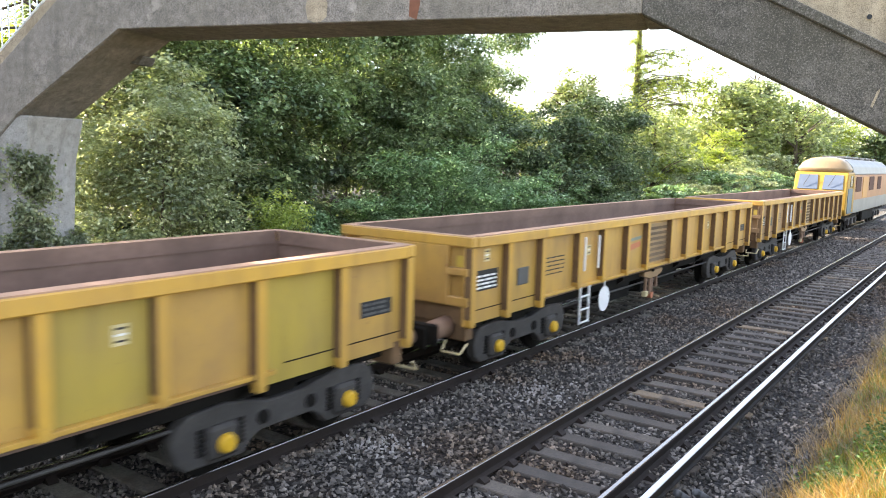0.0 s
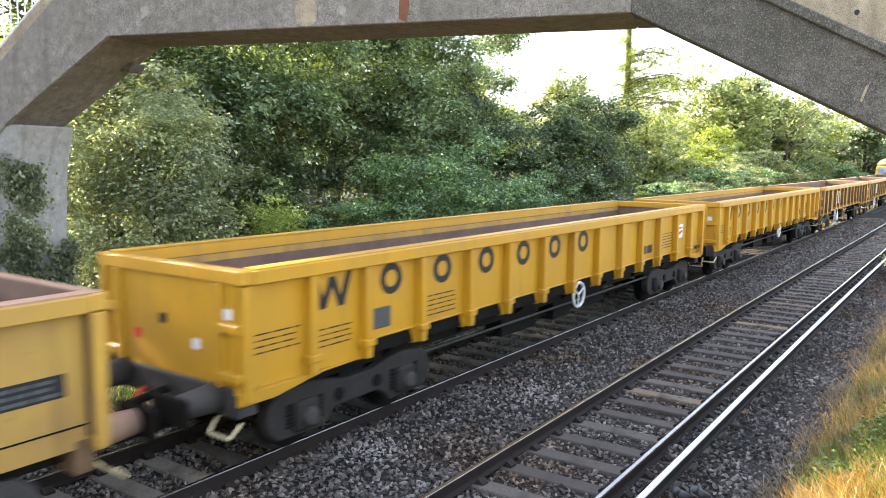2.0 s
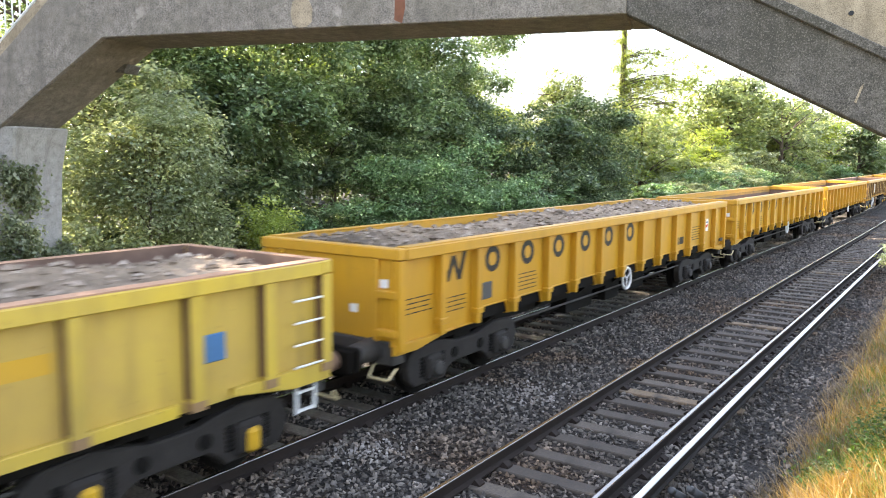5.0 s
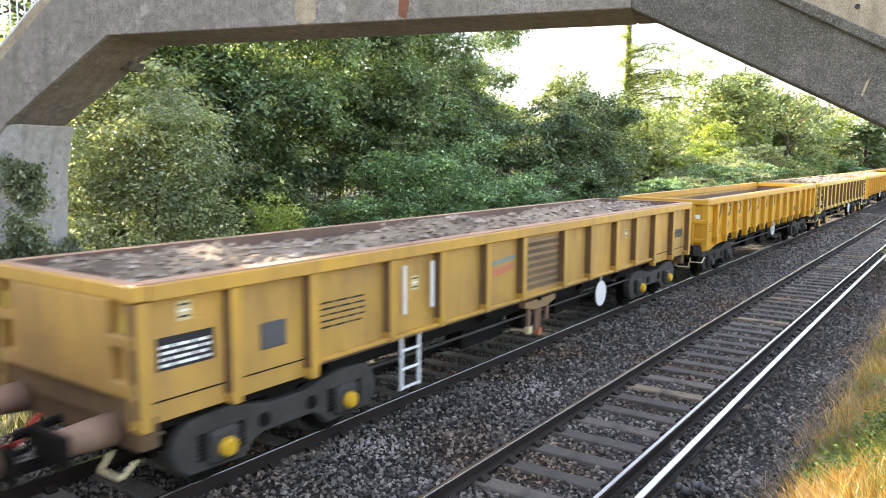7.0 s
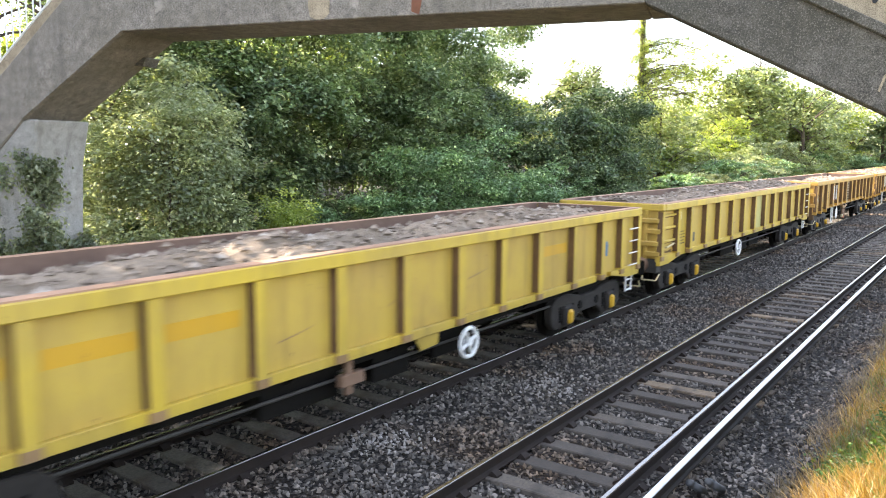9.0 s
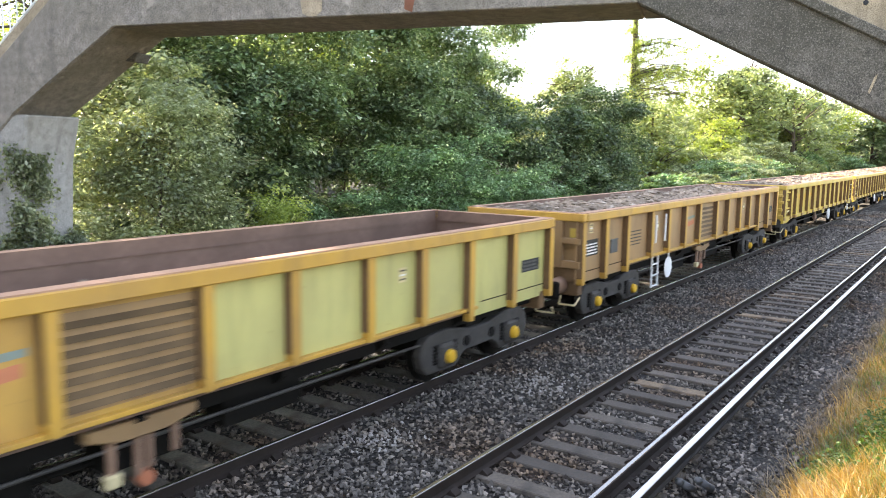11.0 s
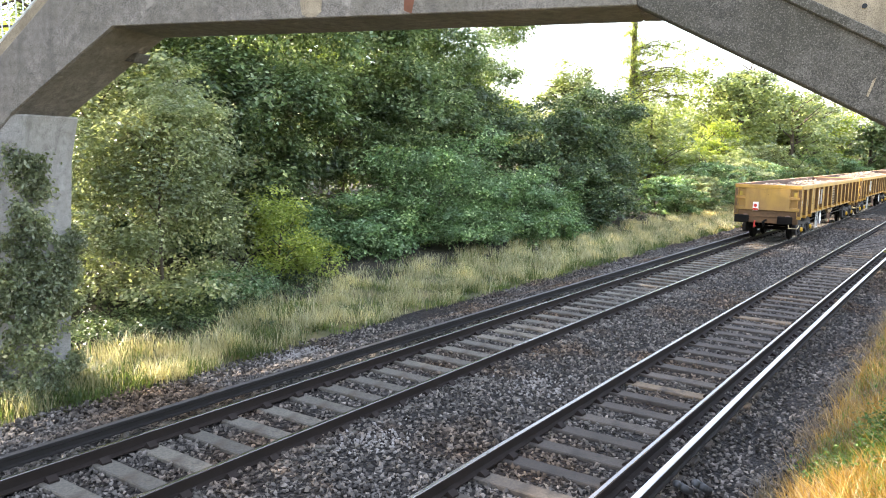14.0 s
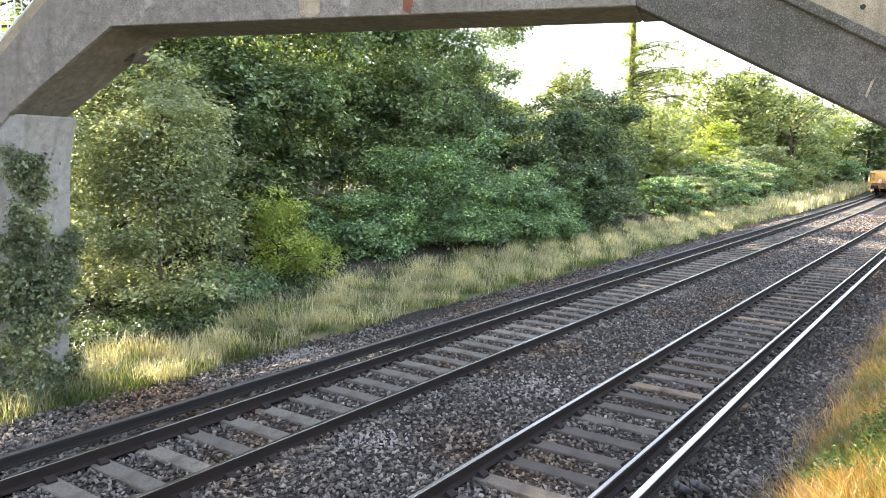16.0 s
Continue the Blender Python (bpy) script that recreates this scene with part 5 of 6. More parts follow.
def tree(name, label, s, lat, height, blobs, size, mat, seed, trunk=0.18, branches=10, reach=2.0, group="trees and bushes beside the line"):
    """blobs are in (s, lat, z) offsets from the foot."""
    t = thing(name, label, "bush" if name == "bush" else "tree", group)
    foot = along(s, lat, ground_z(lat) - 0.3)
    part("trunk", limbs(foot, foot + Vector((0, 0, height * 0.85)), trunk, branches, seed, reach), BARK, t, "brown bark trunk and limbs", smooth=True)
    world_blobs = []
    rng = random.Random(seed + 500)
    for (ds, dl, z), r, cl, per, sp in blobs:
        c0 = along(s + ds, lat + dl, ground_z(lat) + z)
        # a loose core, and boughs that stand out from it with dark gaps between
        world_blobs.append((tuple(c0), tuple(0.72 * x for x in r), int(cl * 0.3), per, sp))
        for _ in range(13):
            d = Vector((rng.gauss(0, 1), rng.gauss(0, 1), rng.gauss(0, 0.9))).normalized()
            k = rng.uniform(0.2, 0.4)
            c1 = c0 + Vector((d.x * r[0], d.y * r[1], d.z * r[2])) * rng.uniform(0.68, 1.02)
            c1.z = max(c1.z, ground_z(lat) + 0.3 * k * r[2])
            world_blobs.append((tuple(c1), (k * 1.15 * r[0], k * 1.15 * r[1], k * 0.7 * r[2]), max(4, int(cl * 0.058)), per, sp * 0.75))
        if name == "bush":
            # low growth that closes the foot of the bush
            for _ in range(5):
                ang = rng.uniform(0, 6.283)
                c1 = c0 + Vector((math.cos(ang) * r[0] * 0.75, math.sin(ang) * r[1] * 0.75, 0))
                c1.z = ground_z(lat) + 0.25 + rng.uniform(0, 0.2) * r[2]
                world_blobs.append((tuple(c1), (0.42 * r[0], 0.4 * r[1], 0.3), max(4, int(cl * 0.04)), per, sp * 0.8))
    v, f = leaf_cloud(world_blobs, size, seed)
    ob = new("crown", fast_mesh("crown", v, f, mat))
    ob.parent = t
    return t


TREES = [
    # elder shrub beside the pier
    ("bush", "tall grey-green elder shrub with glossy leaves by the pier", 10.6, 15.2, 5.0, [((0, 0, 2.2), (1.9, 1.5, 2.3), 400, 36, 0.24), ((0.8, 0.3, 3.6), (1.5, 1.3, 1.5), 210, 36, 0.24), ((-1.2, 0.8, 2.6), (1.3, 1.2, 2.2), 190, 36, 0.24)], 0.1, L_SHRUB, 11),
    ("bush", "small sunlit yellow-green shrub in the verge", 14.6, 15.6, 2.2, [((0, 0, 1.1), (1.0, 0.7, 1.0), 130, 22, 0.2), ((-0.5, 0, 1.9), (0.5, 0.4, 0.7), 40, 20, 0.18), ((1.1, -0.4, 0.5), (0.7, 0.5, 0.5), 50, 20, 0.18)], 0.085, L_LIME, 12),
    ("bush", "low dark bramble bush in the verge", 12.4, 14.9, 1.0, [((0, 0, 0.35), (1.2, 0.6, 0.45), 90, 24, 0.16)], 0.09, L_IVY, 13),
    # great dark sycamore
    ("tree", "large dark green sycamore tree leaning over the verge", 20.0, 21.0, 12.0, [((-2.5, -1.5, 7.0), (3.2, 2.6, 2.6), 330, 40, 0.42), ((2.0, -1.0, 7.5), (3.4, 2.8, 2.8), 340, 40, 0.42), ((0, 0.5, 10.5), (5.0, 3.5, 2.6), 330, 40, 0.46),
        ((-3.2, -2.2, 4.2), (2.4, 2.0, 1.9), 260, 40, 0.36), ((3.6, -1.6, 4.5), (2.8, 2.0, 2.2), 280, 40, 0.36)], 0.16, L_DARK, 14),
    ("tree", "dark green sycamore tree with drooping lower boughs", 26.5, 21.5, 12.0, [((0, -1, 7.5), (3.6, 2.8, 3.0), 480, 40, 0.44), ((1.5, -0.5, 10.5), (3.6, 3.0, 2.8), 420, 40, 0.44), ((-1, -2, 4.3), (3.2, 2.2, 2.0), 300, 40, 0.36)], 0.16, L_DARK, 15),
    ("tree", "dark green sycamore sapling behind the shrub", 15.5, 21.0, 8.0, [((0, 0, 5), (3.4, 2.2, 3.2), 420, 36, 0.42), ((-2.0, 1, 7.5), (3, 2.2, 2.4), 300, 36, 0.42)], 0.15, L_DARK, 16),
    # ivy and bramble mound
    ("bush", "mound of ivy and bramble spilling down to the grass", 23.0, 16.2, 3.6, [((-3.6, 0.2, 0.9), (2.2, 1.2, 1.1), 280, 28, 0.2), ((-1.2, 0.2, 2.0), (2.4, 1.4, 2.0), 440, 28, 0.22), ((1.8, 0, 2.1), (2.4, 1.6, 2.2), 460, 28, 0.22), ((4.6, -0.4, 1.4), (2.4, 1.6, 1.6), 360, 28, 0.22), ((0.6, -1.0, 0.7), (2.6, 0.8, 0.9), 200, 28, 0.2)], 0.11, L_IVY, 17),
    ("bush", "dense dark green thicket of hawthorn and ivy", 34.0, 17.0, 6.0, [((0, 0, 2.6), (3.4, 2.0, 2.8), 480, 26, 0.28), ((2.2, 0.6, 4.4), (2.6, 2.0, 2.0), 300, 26, 0.28), ((-2.6, 1.2, 4.2), (2.4, 2.0, 2.2), 300, 26, 0.28)], 0.16, L_HAW, 18),
    ("bush", "dark hawthorn bush at the foot of the bank", 36.5, 15.9, 4.2, [((0, 0, 1.9), (2.6, 1.6, 2.2), 340, 26, 0.28), ((-2.6, -0.4, 1.2), (2.0, 1.4, 1.5), 220, 26, 0.24)], 0.14, L_HAW, 19),
    ("bush", "tall dark hawthorn thicket with an uneven top", 40.0, 17.0, 7.2, [((0, 0, 2.8), (2.8, 1.8, 3.0), 380, 26, 0.32), ((-2.4, 0.4, 5.0), (2.2, 1.8, 1.9), 260, 26, 0.3), ((0.8, 0, 5.4), (1.6, 1.5, 1.4), 170, 26, 0.28)], 0.15, L_HAW, 57),
    # crowns added mostly out of view, placed to keep sun off the track
    ("tree", "tall ash tree with a high crown, added to shade the track", 8.0, 23.5, 14.5, [((-1.5, 0, 12.2), (3.4, 2.0, 1.9), 280, 24, 0.33), ((2, 0, 12.3), (3.4, 2.0, 1.9), 280, 24, 0.33)], 0.22, L_DARK, 51),
    ("tree", "tall ash tree with a high crown, added to shade the track", 14.0, 24.5, 15.0, [((-1.5, 0, 11.8), (3.4, 2.2, 2.2), 280, 24, 0.36), ((2, 0, 12.0), (3.4, 2.2, 2.2), 280, 24, 0.36)], 0.22, L_DARK, 52),
    ("tree", "field maple at the wood edge, added to shade the track", 5.2, 19.0, 10.5, [((0, 0, 6.8), (3.2, 2.0, 3.6), 640, 26, 0.32)], 0.2, L_DARK, 53),
    ("tree", "field maple at the wood edge, added to shade the track", 0.5, 18.5, 10.0, [((0, 0, 6.2), (3.2, 2.0, 3.8), 560, 26, 0.32)], 0.2, L_DARK, 54),
    ("tree", "field maple at the wood edge, added to shade the track", 11.6, 20.5, 10.5, [((0, 0, 9.8), (3.0, 1.6, 1.4), 240, 26, 0.3)], 0.2, L_DARK, 55),
    ("tree", "field maple at the wood edge, added to shade the track", 8.3, 20.6, 9.8, [((0, 0, 8.6), (2.6, 1.6, 1.3), 520, 26, 0.26)], 0.2, L_DARK, 56),
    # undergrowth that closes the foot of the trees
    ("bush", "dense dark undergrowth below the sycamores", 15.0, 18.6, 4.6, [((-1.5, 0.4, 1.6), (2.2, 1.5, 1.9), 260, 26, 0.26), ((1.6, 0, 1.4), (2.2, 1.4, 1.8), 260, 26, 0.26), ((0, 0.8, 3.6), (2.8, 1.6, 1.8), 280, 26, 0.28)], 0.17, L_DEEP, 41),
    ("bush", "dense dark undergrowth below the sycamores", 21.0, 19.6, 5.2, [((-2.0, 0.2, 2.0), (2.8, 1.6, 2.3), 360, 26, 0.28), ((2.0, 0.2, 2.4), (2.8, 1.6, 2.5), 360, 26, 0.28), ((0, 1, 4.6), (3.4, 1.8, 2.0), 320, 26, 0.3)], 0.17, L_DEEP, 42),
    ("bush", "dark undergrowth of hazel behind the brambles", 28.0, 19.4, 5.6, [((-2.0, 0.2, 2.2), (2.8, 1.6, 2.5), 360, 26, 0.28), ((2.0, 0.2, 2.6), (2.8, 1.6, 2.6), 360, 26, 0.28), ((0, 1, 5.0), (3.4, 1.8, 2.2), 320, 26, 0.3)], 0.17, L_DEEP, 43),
    ("bush", "spreading hazel bush with grey-green leaves", 13.0, 18.0, 6.2, [((0, 0, 3.8), (2.2, 1.6, 2.2), 340, 26, 0.26), ((-2.2, 0.6, 3.4), (2.2, 1.6, 2.6), 320, 26, 0.26)], 0.15, L_SHRUB, 44),
    ("bush", "leafy bramble skirt along the verge", 29.0, 15.0, 2.2, [((-2.4, 0, 0.9), (2.0, 1.0, 1.1), 220, 26, 0.18), ((0.6, 0, 1.0), (2.2, 1.0, 1.3), 240, 26, 0.18), ((3.4, 0.4, 1.0), (2.0, 1.1, 1.3), 220, 26, 0.18)], 0.13, L_IVY, 45),
    ("bush", "low ivy and bramble at the wood edge", 18.2, 17.0, 1.6, [((-1.2, 0, 0.7), (1.6, 0.9, 0.9), 200, 26, 0.16), ((1.4, 0, 0.8), (1.7, 0.9, 1.0), 200, 26, 0.16)], 0.11, L_IVY, 46),
    ("tree", "tall dark green sycamore at the wood edge", 33.0, 24.0, 10.5, [((0, 0, 6.5), (3.4, 2.6, 3.2), 420, 26, 0.36), ((-2, 0.5, 9.0), (2.6, 2.2, 1.8), 220, 26, 0.36), ((4.0, -1.5, 9.4), (2.2, 1.8, 1.8), 190, 34, 0.34), ((3.4, -1.5, 6.6), (2.0, 1.8, 1.8), 160, 34, 0.34)], 0.17, L_DARK, 47),
    # sunlit trees behind
    ("tree", "sunlit yellow-green young ash tree", 37.0, 26.0, 4.5, [((-0.5, 0, 4.6), (2.6, 2.4, 2.4), 340, 26, 0.36), ((-2, 1, 6.4), (1.6, 1.6, 1.2), 140, 26, 0.32)], 0.2, L_GOLD, 20),
    ("tree", "pointed bright green tree behind the thicket", 49.0, 24.0, 9.0, [((0, 0, 4.6), (2.6, 2.4, 3.0), 280, 24, 0.36), ((0, 0, 7.0), (1.2, 1.2, 1.8), 110, 24, 0.3)], 0.22, L_PALE, 21),
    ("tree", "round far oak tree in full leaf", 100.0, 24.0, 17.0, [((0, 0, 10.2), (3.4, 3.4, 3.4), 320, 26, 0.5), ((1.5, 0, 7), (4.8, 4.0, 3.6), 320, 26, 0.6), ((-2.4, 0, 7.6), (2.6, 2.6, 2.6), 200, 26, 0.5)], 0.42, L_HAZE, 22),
]
for row in TREES:
    name, label, s, lat, height, blobs, size, mat, seed = row
    tree(name, label, s, lat, height, blobs, size, mat, seed, trunk=0.05 if name == "bush" else 0.2, branches=14 if name == "bush" else 22, reach=1.2 if name == "bush" else 3.0)


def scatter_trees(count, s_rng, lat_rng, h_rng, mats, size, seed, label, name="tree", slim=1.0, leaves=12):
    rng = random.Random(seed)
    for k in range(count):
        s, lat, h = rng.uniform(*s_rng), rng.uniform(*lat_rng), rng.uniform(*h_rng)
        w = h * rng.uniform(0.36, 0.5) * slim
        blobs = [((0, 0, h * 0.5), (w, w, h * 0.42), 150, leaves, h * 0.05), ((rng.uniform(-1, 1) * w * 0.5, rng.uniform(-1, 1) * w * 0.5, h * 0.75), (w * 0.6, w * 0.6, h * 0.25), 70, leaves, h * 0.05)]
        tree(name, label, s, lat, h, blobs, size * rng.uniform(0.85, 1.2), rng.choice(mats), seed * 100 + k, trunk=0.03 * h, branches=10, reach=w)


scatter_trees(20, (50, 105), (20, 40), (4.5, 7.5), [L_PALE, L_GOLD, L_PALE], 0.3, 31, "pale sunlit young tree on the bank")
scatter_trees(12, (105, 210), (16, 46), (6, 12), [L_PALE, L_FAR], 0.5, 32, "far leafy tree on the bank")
scatter_trees(12, (120, 300), (12.5, 18), (6, 11), [L_FAR], 0.5, 33, "far dark green tree beside the line")
scatter_trees(20, (41, 74), (15.0, 18.0), (2.0, 3.4), [L_IVY, L_SHRUB, L_IVY], 0.17, 34, "bramble bush sprawling over the bank", "bush", 1.7, 18)
scatter_trees(16, (70, 125), (14.5, 18), (2.2, 4.0), [L_PALE, L_IVY], 0.26, 35, "sunlit bramble bush on the bank", "bush", 1.6)
scatter_trees(18, (44, 100), (18, 24), (3.2, 5.2), [L_PALE, L_GOLD, L_SHRUB], 0.24, 39, "pale leafy thicket on the bank", "bush", 1.5)
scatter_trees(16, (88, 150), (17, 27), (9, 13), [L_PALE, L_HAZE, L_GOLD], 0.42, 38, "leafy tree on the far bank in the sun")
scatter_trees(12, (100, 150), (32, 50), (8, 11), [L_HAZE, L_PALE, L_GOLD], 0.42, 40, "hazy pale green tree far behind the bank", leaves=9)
# unseen trees added towards the sun, to shade the line
scatter_trees(9, (-16, 4), (17.0, 24), (11, 15), [L_DARK], 0.5, 36, "tall dark green tree out of view that shades the line", slim=0.8)
scatter_trees(9, (18, 36), (27, 38), (7, 11), [L_DARK, L_GOLD], 0.35, 37, "dark green tree behind the verge", leaves=10)


def larch():
    t = thing("tree", "thin larch tree with sparse feathery yellow-green boughs", "tree", "trees and bushes beside the line")
    foot = Vector((75.0, 28.7, 2.2))
    f = Form().tube(foot, foot + Vector((0.2, 0, 20)), 0.34, 0.2, 9, False)
    rng = random.Random(5)
    # shaggy short growth clothes the whole trunk
    blobs = [(tuple(foot + Vector((rng.uniform(-0.2, 0.2), rng.uniform(-0.2, 0.2), 3 + i * 0.32))), (0.5, 0.5, 0.5), 9, 18, 0.18) for i in range(52)]
    for k in range(38):
        right = k % 5 != 0
        z = rng.uniform(5.6, 11.8) if right else rng.uniform(4.5, 14.0)
        ang = -1.2 + rng.uniform(-0.5, 0.5) if right else rng.uniform(0, 6.28)
        reach = rng.uniform(3.0, 9.0) if right else rng.uniform(1.5, 3.5)
        prev = foot + Vector((0, 0, z))
        rise = rng.uniform(0.15, 0.7)
        for i in range(1, 8):
            u = i / 7
            p = foot + Vector((math.cos(ang + 0.3 * u) * reach * u, math.sin(ang + 0.3 * u) * reach * u, z + reach * (rise * u - 0.55 * u * u) + rng.uniform(-0.12, 0.12)))
            f.tube(prev, p, 0.045 * (1.1 - u) + 0.012, 0.045 * (0.95 - u * 0.9) + 0.008, 5, False)
            for _ in range(3 if right else 2):
                c0 = prev.lerp(p, rng.random())
                t1 = c0 + Vector((rng.uniform(-0.5, 0.5), rng.uniform(-0.6, 0.6), rng.uniform(-0.9, 0.35)))
                f.tube(c0, t1, 0.018, 0.007, 4, False)
                for v in (0.3, 0.65, 1.0):
                    if rng.random() < 0.75:
                        blobs.append((tuple(c0.lerp(t1, v)), (0.16, 0.16, 0.2), 3, 5, 0.08))
            prev = p
    part("trunk", f, BARK, t, "thin mossy trunk", smooth=True)
    v, fc = leaf_cloud(blobs, 0.12, 77, 0.0, 0.6, 0.9)
    ob = new("crown", fast_mesh("crown", v, fc, L_GOLD))
    ob.parent = t


larch()


def pier_ivy():
    rng = np.random.default_rng(3)
    blobs = []
    for i in range(330):
        z = rng.uniform(-0.9, 3.45)
        v = rng.uniform(0.0, 1.05)
        if v > 0.38 and z > 1.9 + 0.4 * math.sin(v * 9) or (0.45 < v < 0.95 and -0.1 < z < 0.75):
            continue
        face = -1.84 - 0.24 * (3.3 - z) / 4.5
        if rng.random() < 0.35:
            p = BRIDGE @ Vector((rng.uniform(-3.0, face), 0.03, z))
        else:
            p = BRIDGE @ Vector((face + 0.04, v, z))
        blobs.append((tuple(p), (0.15, 0.15, 0.18), 8, 16, 0.07))
    v, f = leaf_cloud(blobs, 0.07, 9, flat=-0.2)
    tagged(new("ivy", fast_mesh("ivy", v, f, L_IVYDARK)), "dark ivy climbing over the concrete pier", "ivy", kind="stuff")


pier_ivy()


# ---- grass ----
def grass(name, label, n, place, h_rng, mat, seed, width=0.012, lean=0.35):
    """Blades: two triangles each, bent over. place(rng, n) gives s, lat arrays."""
    rng = np.random.default_rng(seed)
    s, lat = place(rng, n)
    n = len(s)
    z = np.interp(lat, [p[0] for p in PROFILE], [p[1] for p in PROFILE]) - 0.04
    off, turn = line(s)
    p = np.stack([s - lat * np.sin(turn), off + lat * np.cos(turn), z], 1)
    h = rng.uniform(*h_rng, n)[:, None]
    ang = rng.uniform(0, 6.283, n)
    d = np.stack([np.cos(ang), np.sin(ang), np.zeros(n)], 1)
    side = np.stack([-np.sin(ang), np.cos(ang), np.zeros(n)], 1) * (width * (0.7 + 0.6 * rng.random(n)) * np.maximum(1.0, s / 18))[:, None]
    up = np.array([0, 0, 1.0])
    k = lean * rng.uniform(0.2, 1.3, n)[:, None]
    v = np.empty((n, 5, 3))
    v[:, 0], v[:, 1] = p - side, p + side
    m = p + up * h * 0.6 + d * h * k * 0.35
    v[:, 2], v[:, 3] = m + side * 0.8, m - side * 0.8
    v[:, 4] = p + up * h * 0.95 + d * h * k
    i = np.arange(n)[:, None] * 5
    f = np.concatenate([i + np.array([[0, 1, 2]]), i + np.array([[0, 2, 3]]), i + np.array([[3, 2, 4]])])
    tagged(new(name, fast_mesh(name, v.reshape(-1, 3), f, mat)), label, "grass", kind="stuff")


def grass_mat(name, a, b, c):
    return leaf_mat(name, a, b, c, 0.4)


G_DRY = grass_mat("dry_grass", (0.26, 0.25, 0.135), (0.62, 0.57, 0.37), (0.82, 0.78, 0.60))
G_GREEN = grass_mat("green_grass", (0.05, 0.09, 0.02), (0.13, 0.19, 0.045), (0.3, 0.28, 0.1))
G_FRESH = grass_mat("fresh_green_grass", (0.06, 0.11, 0.02), (0.18, 0.26, 0.045), (0.40, 0.38, 0.11))
G_BROWN = grass_mat("brown_stems", (0.09, 0.07, 0.05), (0.27, 0.20, 0.14), (0.46, 0.38, 0.28))
G_GOLD = grass_mat("golden_grass", (0.15, 0.09, 0.025), (0.46, 0.285, 0.065), (0.72, 0.56, 0.27))


def clumped(s0, s1, l0, l1, near_power=1.6, cut=0.45, scale=0.9, seed=0):
    def place(rng, n):
        s = s0 + (s1 - s0) * rng.random(n * 2) ** near_power
        lat = rng.uniform(l0, l1, n * 2)
        f = np.sin(s * scale + seed) * np.cos(lat * scale * 1.7 + seed) + 0.6 * np.sin(s * scale * 2.7 + lat * 2.1)
        keep = f + rng.normal(size=n * 2) * 0.5 > cut - 0.5
        return s[keep][:n], lat[keep][:n]
    return place


def far_verge(s0, s1, l0, l1, power, cut, scale, seed=0):
    """Open grass that narrows where the elder and the pier shade the ground."""
    inner = clumped(s0, s1, l0, l1, power, cut, scale, seed)

    def place(rng, n):
        s, lat = inner(rng, n)
        edge = 12.9 + 1.9 * np.clip((s - 9.0) / 7.0, 0, 1) + 0.35 * np.sin(s * 1.7) + rng.normal(size=len(s)) * 0.25
        keep = (lat < edge) & (lat > 11.75 - 0.25 * np.sin(s * 0.9) - 0.2 * np.sin(s * 2.3 + 1) - 0.25 * rng.random(len(s)))
        return s[keep], lat[keep]
    return place


grass("verge_grass", "dry straw-coloured grass in tufts on the far verge", 105000, far_verge(4, 60, 11.4, 15.2, 1.45, 0.85, 2.1), (0.12, 0.55), G_DRY, 1, 0.0045, 0.85)
grass("verge_grass", "green grass and weeds among the dry verge", 46000, far_verge(4, 70, 11.4, 15.6, 1.5, 0.8, 1.7, 2), (0.08, 0.42), G_GREEN, 2, 0.007, 0.9)
grass("verge_grass", "short green weeds at the edge of the ballast", 11000, clumped(4, 50, 11.45, 12.2, 1.4, 0.9, 1.9, 4), (0.06, 0.3), G_GREEN, 7, 0.007, 0.9)
grass("verge_grass", "far strip of tall pale grass along the line", 8000, clumped(60, 190, 11.2, 14.5, 1.2), (0.4, 1.0), G_DRY, 3, 0.012)
grass("bank_grass", "golden dry grass on the near bank in the sun", 42000, clumped(6.5, 32, -1.2, 1.3, 1.5, 0.5, 2.3), (0.06, 0.34), G_GOLD, 4, 0.0045, 1.1)
grass("bank_grass", "fresh green grass tufts on the near bank", 32000, clumped(6.5, 32, -1.4, 1.2, 1.5, 0.68, 1.9, 3), (0.05, 0.28), G_FRESH, 5, 0.0055, 0.9)
grass("bank_grass", "rough green and golden grass beside the bridge", 16000, clumped(-9, 5, -5, 1.3, 1.0, 0.5, 1.3, 6), (0.10, 0.30), G_FRESH, 8, 0.009, 0.7)
grass("bank_grass", "thin reddish-brown dead stems along the ballast edge", 15000, clumped(6.5, 36, 0.75, 1.62, 1.4, 0.7, 2.6, 5), (0.05, 0.26), G_BROWN, 6, 0.004, 1.2)


def leafy_ground(name, label, spots, size, mat, seed):
    """Low leaves that creep over the ground. spots: s, lat, spread along, spread across, height, clumps."""
    rng = random.Random(seed)
    blobs = []
    for s, lat, rs, rl, tall, n in spots:
        for _ in range(n):
            a, l = s + rng.gauss(0, rs), lat + rng.gauss(0, rl)
            blobs.append((tuple(along(a, l, ground_z(l) + tall * rng.uniform(0.2, 1.0))), (0.16, 0.16, 0.08), 4, 9, 0.09))
    v, f = leaf_cloud(blobs, size, seed)
    tagged(new(name, fast_mesh(name, v, f, mat)), label, "weeds", kind="stuff")


leafy_ground("ground_ivy", "dark ivy creeping over the shaded ground beside the pier", [(8.5, 14.3, 1.4, 0.5, 0.12, 170), (10.8, 14.6, 1.5, 0.6, 0.16, 200), (13.2, 15.2, 1.3, 0.6, 0.2, 160)], 0.07, L_DEEP, 61)
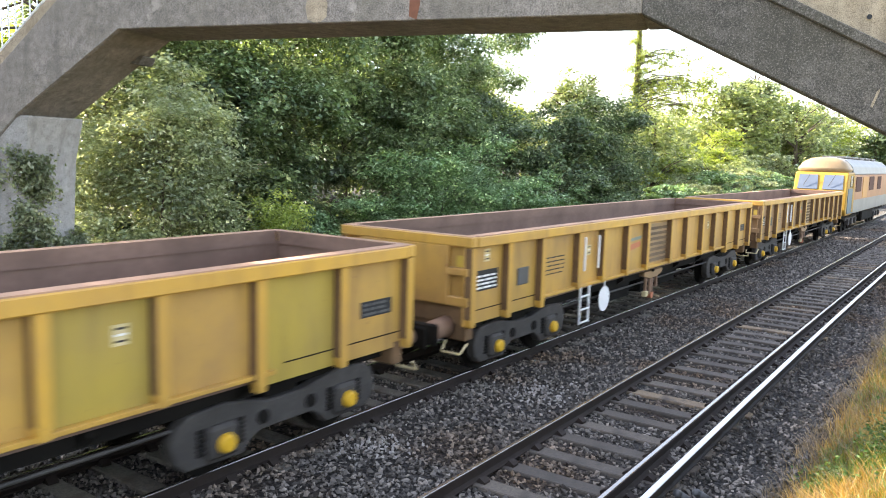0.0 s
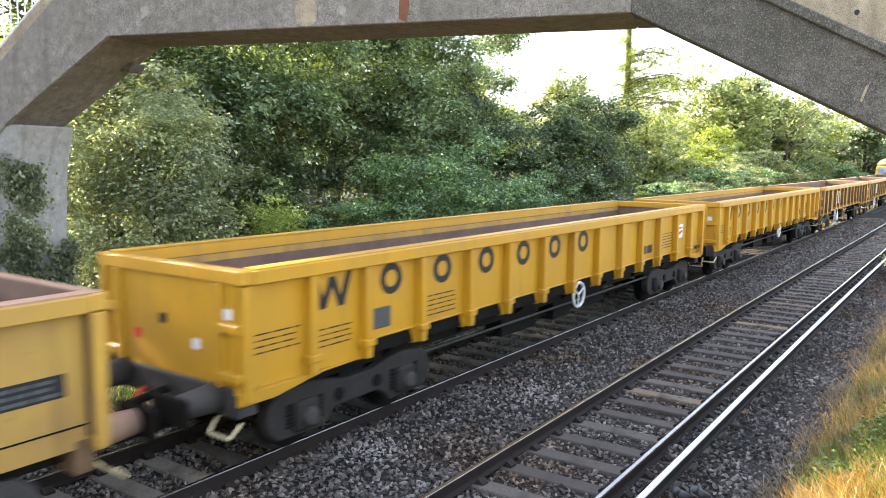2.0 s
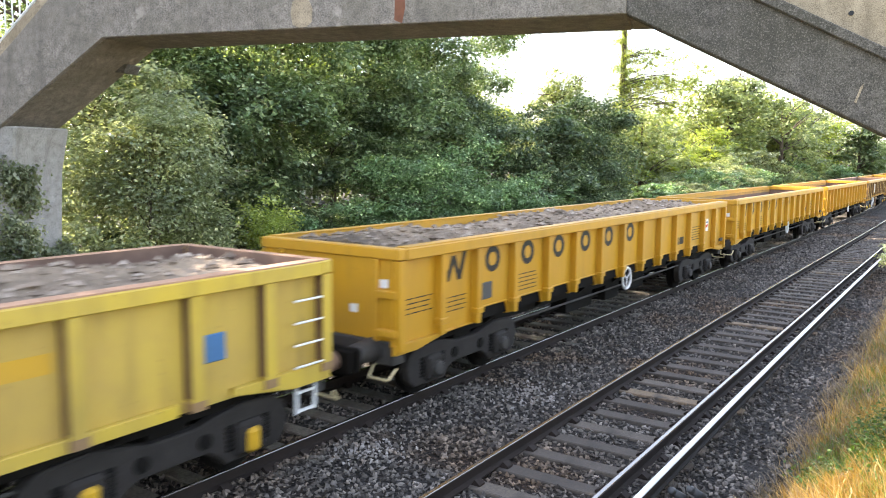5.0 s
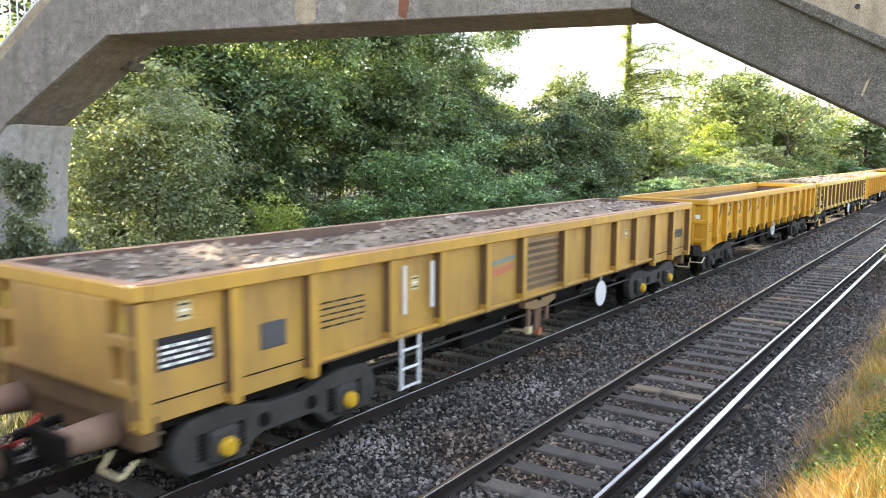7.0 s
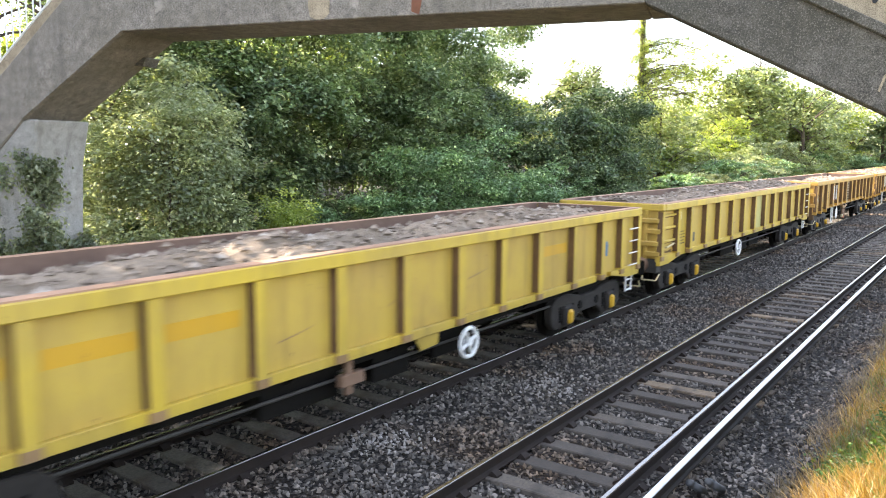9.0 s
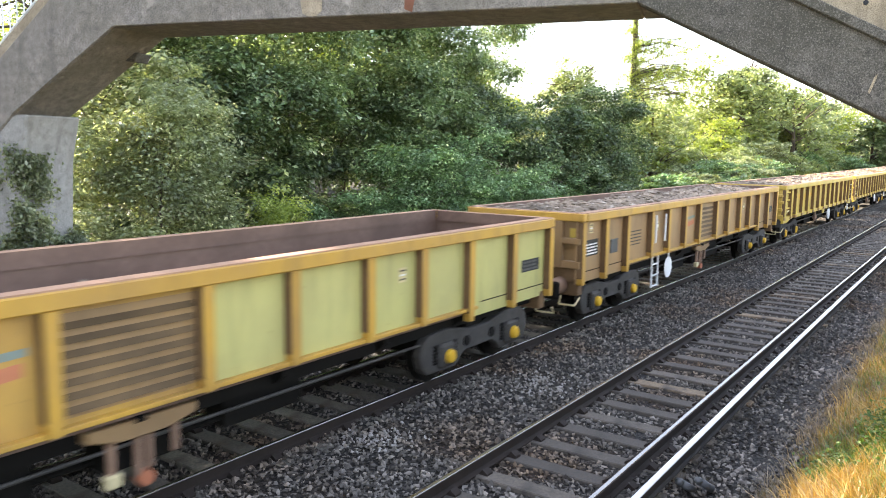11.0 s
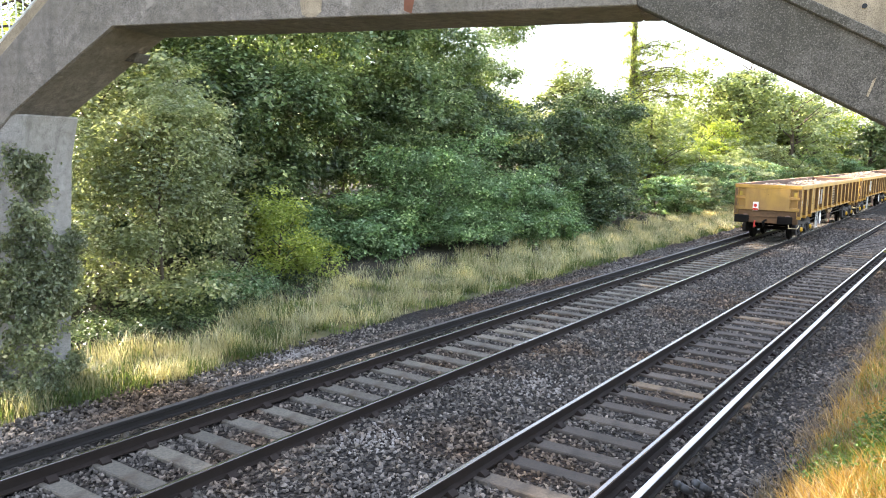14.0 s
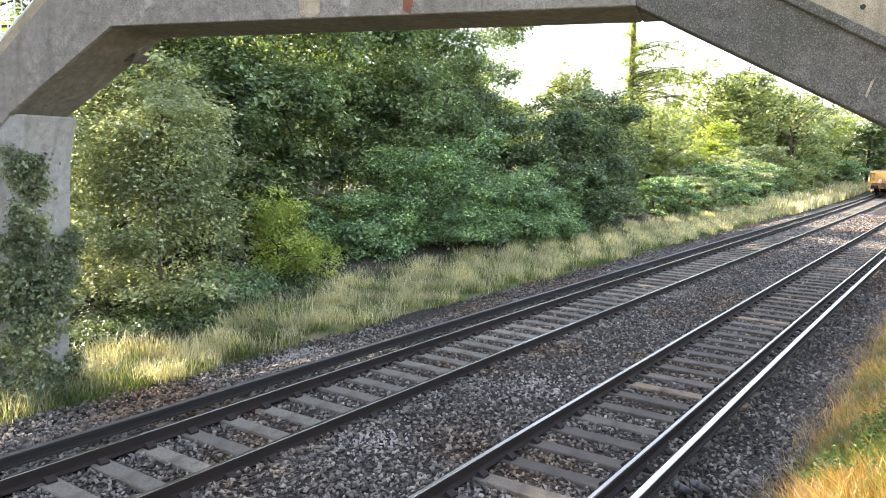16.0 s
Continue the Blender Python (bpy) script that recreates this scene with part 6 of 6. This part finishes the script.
leafy_ground("bank_weeds", "bright green leafy weeds on the near bank", [(9.0, 0.4, 0.4, 0.15, 0.24, 40), (10.6, 0.1, 0.4, 0.2, 0.22, 26), (8.3, 0.9, 0.25, 0.1, 0.16, 14), (13.5, 0.1, 0.7, 0.2, 0.2, 26)], 0.045, L_WEED, 62)


def sprig():
    f = Form()
    blobs = []
    a = along(30.0, 1.5, -0.1)
    rng = random.Random(8)
    for k in range(9):
        b = a + Vector((rng.uniform(-1.2, 1.0), rng.uniform(-0.6, 0.75), rng.uniform(0.4, 1.5)))
        f.tube(a, b, 0.02, 0.006, 5, False)
        for i in range(4):
            blobs.append((tuple(a.lerp(b, 0.4 + 0.2 * i)), (0.25, 0.25, 0.2), 6, 12, 0.1))
    t = thing("bush", "small leafy bush overhanging the near ballast edge", "bush", "trees and bushes beside the line")
    part("stems", f, BARK, t, smooth=True)
    v, fc = leaf_cloud(blobs, 0.1, 78)
    ob = new("crown", fast_mesh("crown", v, fc, L_SHRUB))
    ob.parent = t


sprig()
foot = along(24.3, 15.9)
post = Form().box(-0.06, 0.06, -0.06, 0.06, 0, 1.15)
marker = solid("marker_post", post, CONCRETE_PALE, "short weathered grey post at the foot of the brambles", "post", bevel=0.012)
marker.matrix_basis = Matrix.Translation((foot.x, foot.y, ground_z(16.0) - 0.1))


# ---- sleepers and ballast stones ----
SL_FORM = Form().prism([(-0.125, -0.16), (0.125, -0.16), (0.14, -0.27), (-0.14, -0.27)], "y", -1.25, 1.25)
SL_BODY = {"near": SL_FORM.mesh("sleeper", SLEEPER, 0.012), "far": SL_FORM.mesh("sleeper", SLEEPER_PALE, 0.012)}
CLIP = Form().prism([(-0.19, -0.172), (0.19, -0.172), (0.19, -0.135), (0.12, -0.09), (0.075, -0.148), (-0.075, -0.148), (-0.12, -0.09), (-0.19, -0.135)], "x", -0.06, 0.06).mesh("rail_clip", RAIL_RUST)
INSULATOR = Form().tube((0, 0, -0.24), (0, 0, -0.075), 0.06, 0.045, n=10).mesh("insulator", CONCRETE)
for c, off, nm in ((NEAR, 0.25, "near"), (FAR, 0.0, "far")):
    for i in range(154):
        s = 1.1 + off + (i - 22) * (0.655 if nm == "near" else 0.625)
        t = thing("sleeper", "worn dark brown-grey sleeper bedded in ballast" if nm == "near" else "pale grey concrete sleeper with brown stains in ballast", "sleeper", "sleepers of the tracks")
        t.matrix_basis = along_pose(s, c)
        same_part("sleeper_body", SL_BODY[nm], t, pose(0, 0, 0.006 * math.sin(i * 2.1)))
        if s < 46:
            for y in (-0.7525, 0.7525):
                same_part("rail_clip", CLIP, t, pose(0, y, 0))
        if i % 4 == 1 and s < 60:
            same_part("insulator", INSULATOR, t, pose(0, -1.18 if nm == "near" else 1.18, 0), "pale insulator under the conductor rail")


def angular(rng, n):
    """n rough angular stones of eight faces, about one unit across."""
    base = np.array([[1, 0.25, 0], [-0.2, 1, 0.15], [-1, -0.25, 0], [0.25, -1, -0.1], [0.15, 0.1, 1], [0, 0, -1]], float) * np.array([1.15, 0.9, 0.72])
    v = base[None] * rng.uniform(0.65, 1.35, (n, 6, 1)) + rng.normal(size=(n, 6, 3)) * 0.16
    q4 = rng.normal(size=(n, 4)) * np.array([1, 0.4, 0.4, 1])
    q4 /= np.linalg.norm(q4, axis=1)[:, None]
    w, x, y, z = q4.T
    R = np.stack([1 - 2 * (y * y + z * z), 2 * (x * y - z * w), 2 * (x * z + y * w), 2 * (x * y + z * w), 1 - 2 * (x * x + z * z), 2 * (y * z - x * w),
                  2 * (x * z - y * w), 2 * (y * z + x * w), 1 - 2 * (x * x + y * y)], 1).reshape(n, 3, 3)
    f = np.array([[i, (i + 1) % 4, 4] for i in range(4)] + [[(i + 1) % 4, i, 5] for i in range(4)])
    return np.einsum("nij,nkj->nki", R, v), (np.arange(n)[:, None, None] * 6 + f[None]).reshape(-1, 3)


def stones():
    rng = np.random.default_rng(21)
    n = 190000
    s = 1.5 + 56 * rng.random(n) ** 1.9
    lat = rng.uniform(1.45, 11.6, n)
    keep = s > lat * 0.45 - 0.4
    for c in (NEAR, FAR):
        for r in (-0.7525, 0.7525):
            keep &= np.abs(lat - c - r) > 0.045
    s, lat = s[keep][:118000], lat[keep][:118000]
    n = len(s)
    z = np.interp(lat, [p[0] for p in PROFILE], [p[1] for p in PROFILE]) + rng.uniform(-0.02, 0.03, n)
    for c, off, step in ((NEAR, 0.25, 0.655), (FAR, 0.0, 0.625)):
        on = (np.abs(lat - c) < 0.85) & (np.abs((s - 1.1 - off + step / 2) % step - step / 2) < 0.14)
        z[on] -= 0.2
    off, turn = line(s)
    p = np.stack([s - lat * np.sin(turn), off + lat * np.cos(turn), z], 1)
    v, f = angular(rng, n)
    size = rng.uniform(0.022, 0.04, n) * np.maximum(1.0, s / 24)
    v = v * size[:, None, None] + p[:, None]
    tagged(new("ballast_stones", fast_mesh("ballast_stones", v.reshape(-1, 3), f, STONE)), "loose angular grey ballast stones round the sleepers", "ballast", kind="stuff")


def pale_stones(s0, l0, rs, rl, n, seed):
    rng = np.random.default_rng(seed)
    s, lat = s0 + rng.normal(size=n) * rs, l0 + rng.normal(size=n) * rl
    off, turn = line(s)
    z = np.interp(lat, [p[0] for p in PROFILE], [p[1] for p in PROFILE]) + 0.02
    p = np.stack([s - lat * np.sin(turn), off + lat * np.cos(turn), z], 1)
    v, f = angular(rng, n)
    v = v * rng.uniform(0.016, 0.032, n)[:, None, None] + p[:, None]
    tagged(new("pale_stones", fast_mesh("pale_stones", v.reshape(-1, 3), f, PALE_STONE)), "scatter of paler stones on the ballast", "stones", kind="stuff")


PALE_STONE = plain("pale_stone", (0.36, 0.33, 0.30), 0.85, 0, 20, 0.35)
pale_stones(10.9, 11.0, 0.5, 0.16, 260, 1)
pale_stones(10.6, 5.45, 0.4, 0.3, 200, 2)
pale_stones(7.3, 6.0, 0.25, 0.25, 120, 3)

stub = thing("cable_stub", "two short grey capped cable ends beside the conductor rail", "cable")
for ds, dl in ((0.0, 0.0), (0.16, -0.16)):
    p = along(8.4 + ds, 2.33 + dl, -0.22)
    part("cable_end", Form().tube(p, p + Vector((-0.16, 0.1, 0.12)), 0.045, n=12).tube(p + Vector((-0.16, 0.1, 0.12)), p + Vector((-0.2, 0.125, 0.15)), 0.05, 0.035, n=12), GREY_PANEL, stub, smooth=True)

stones()
motions()
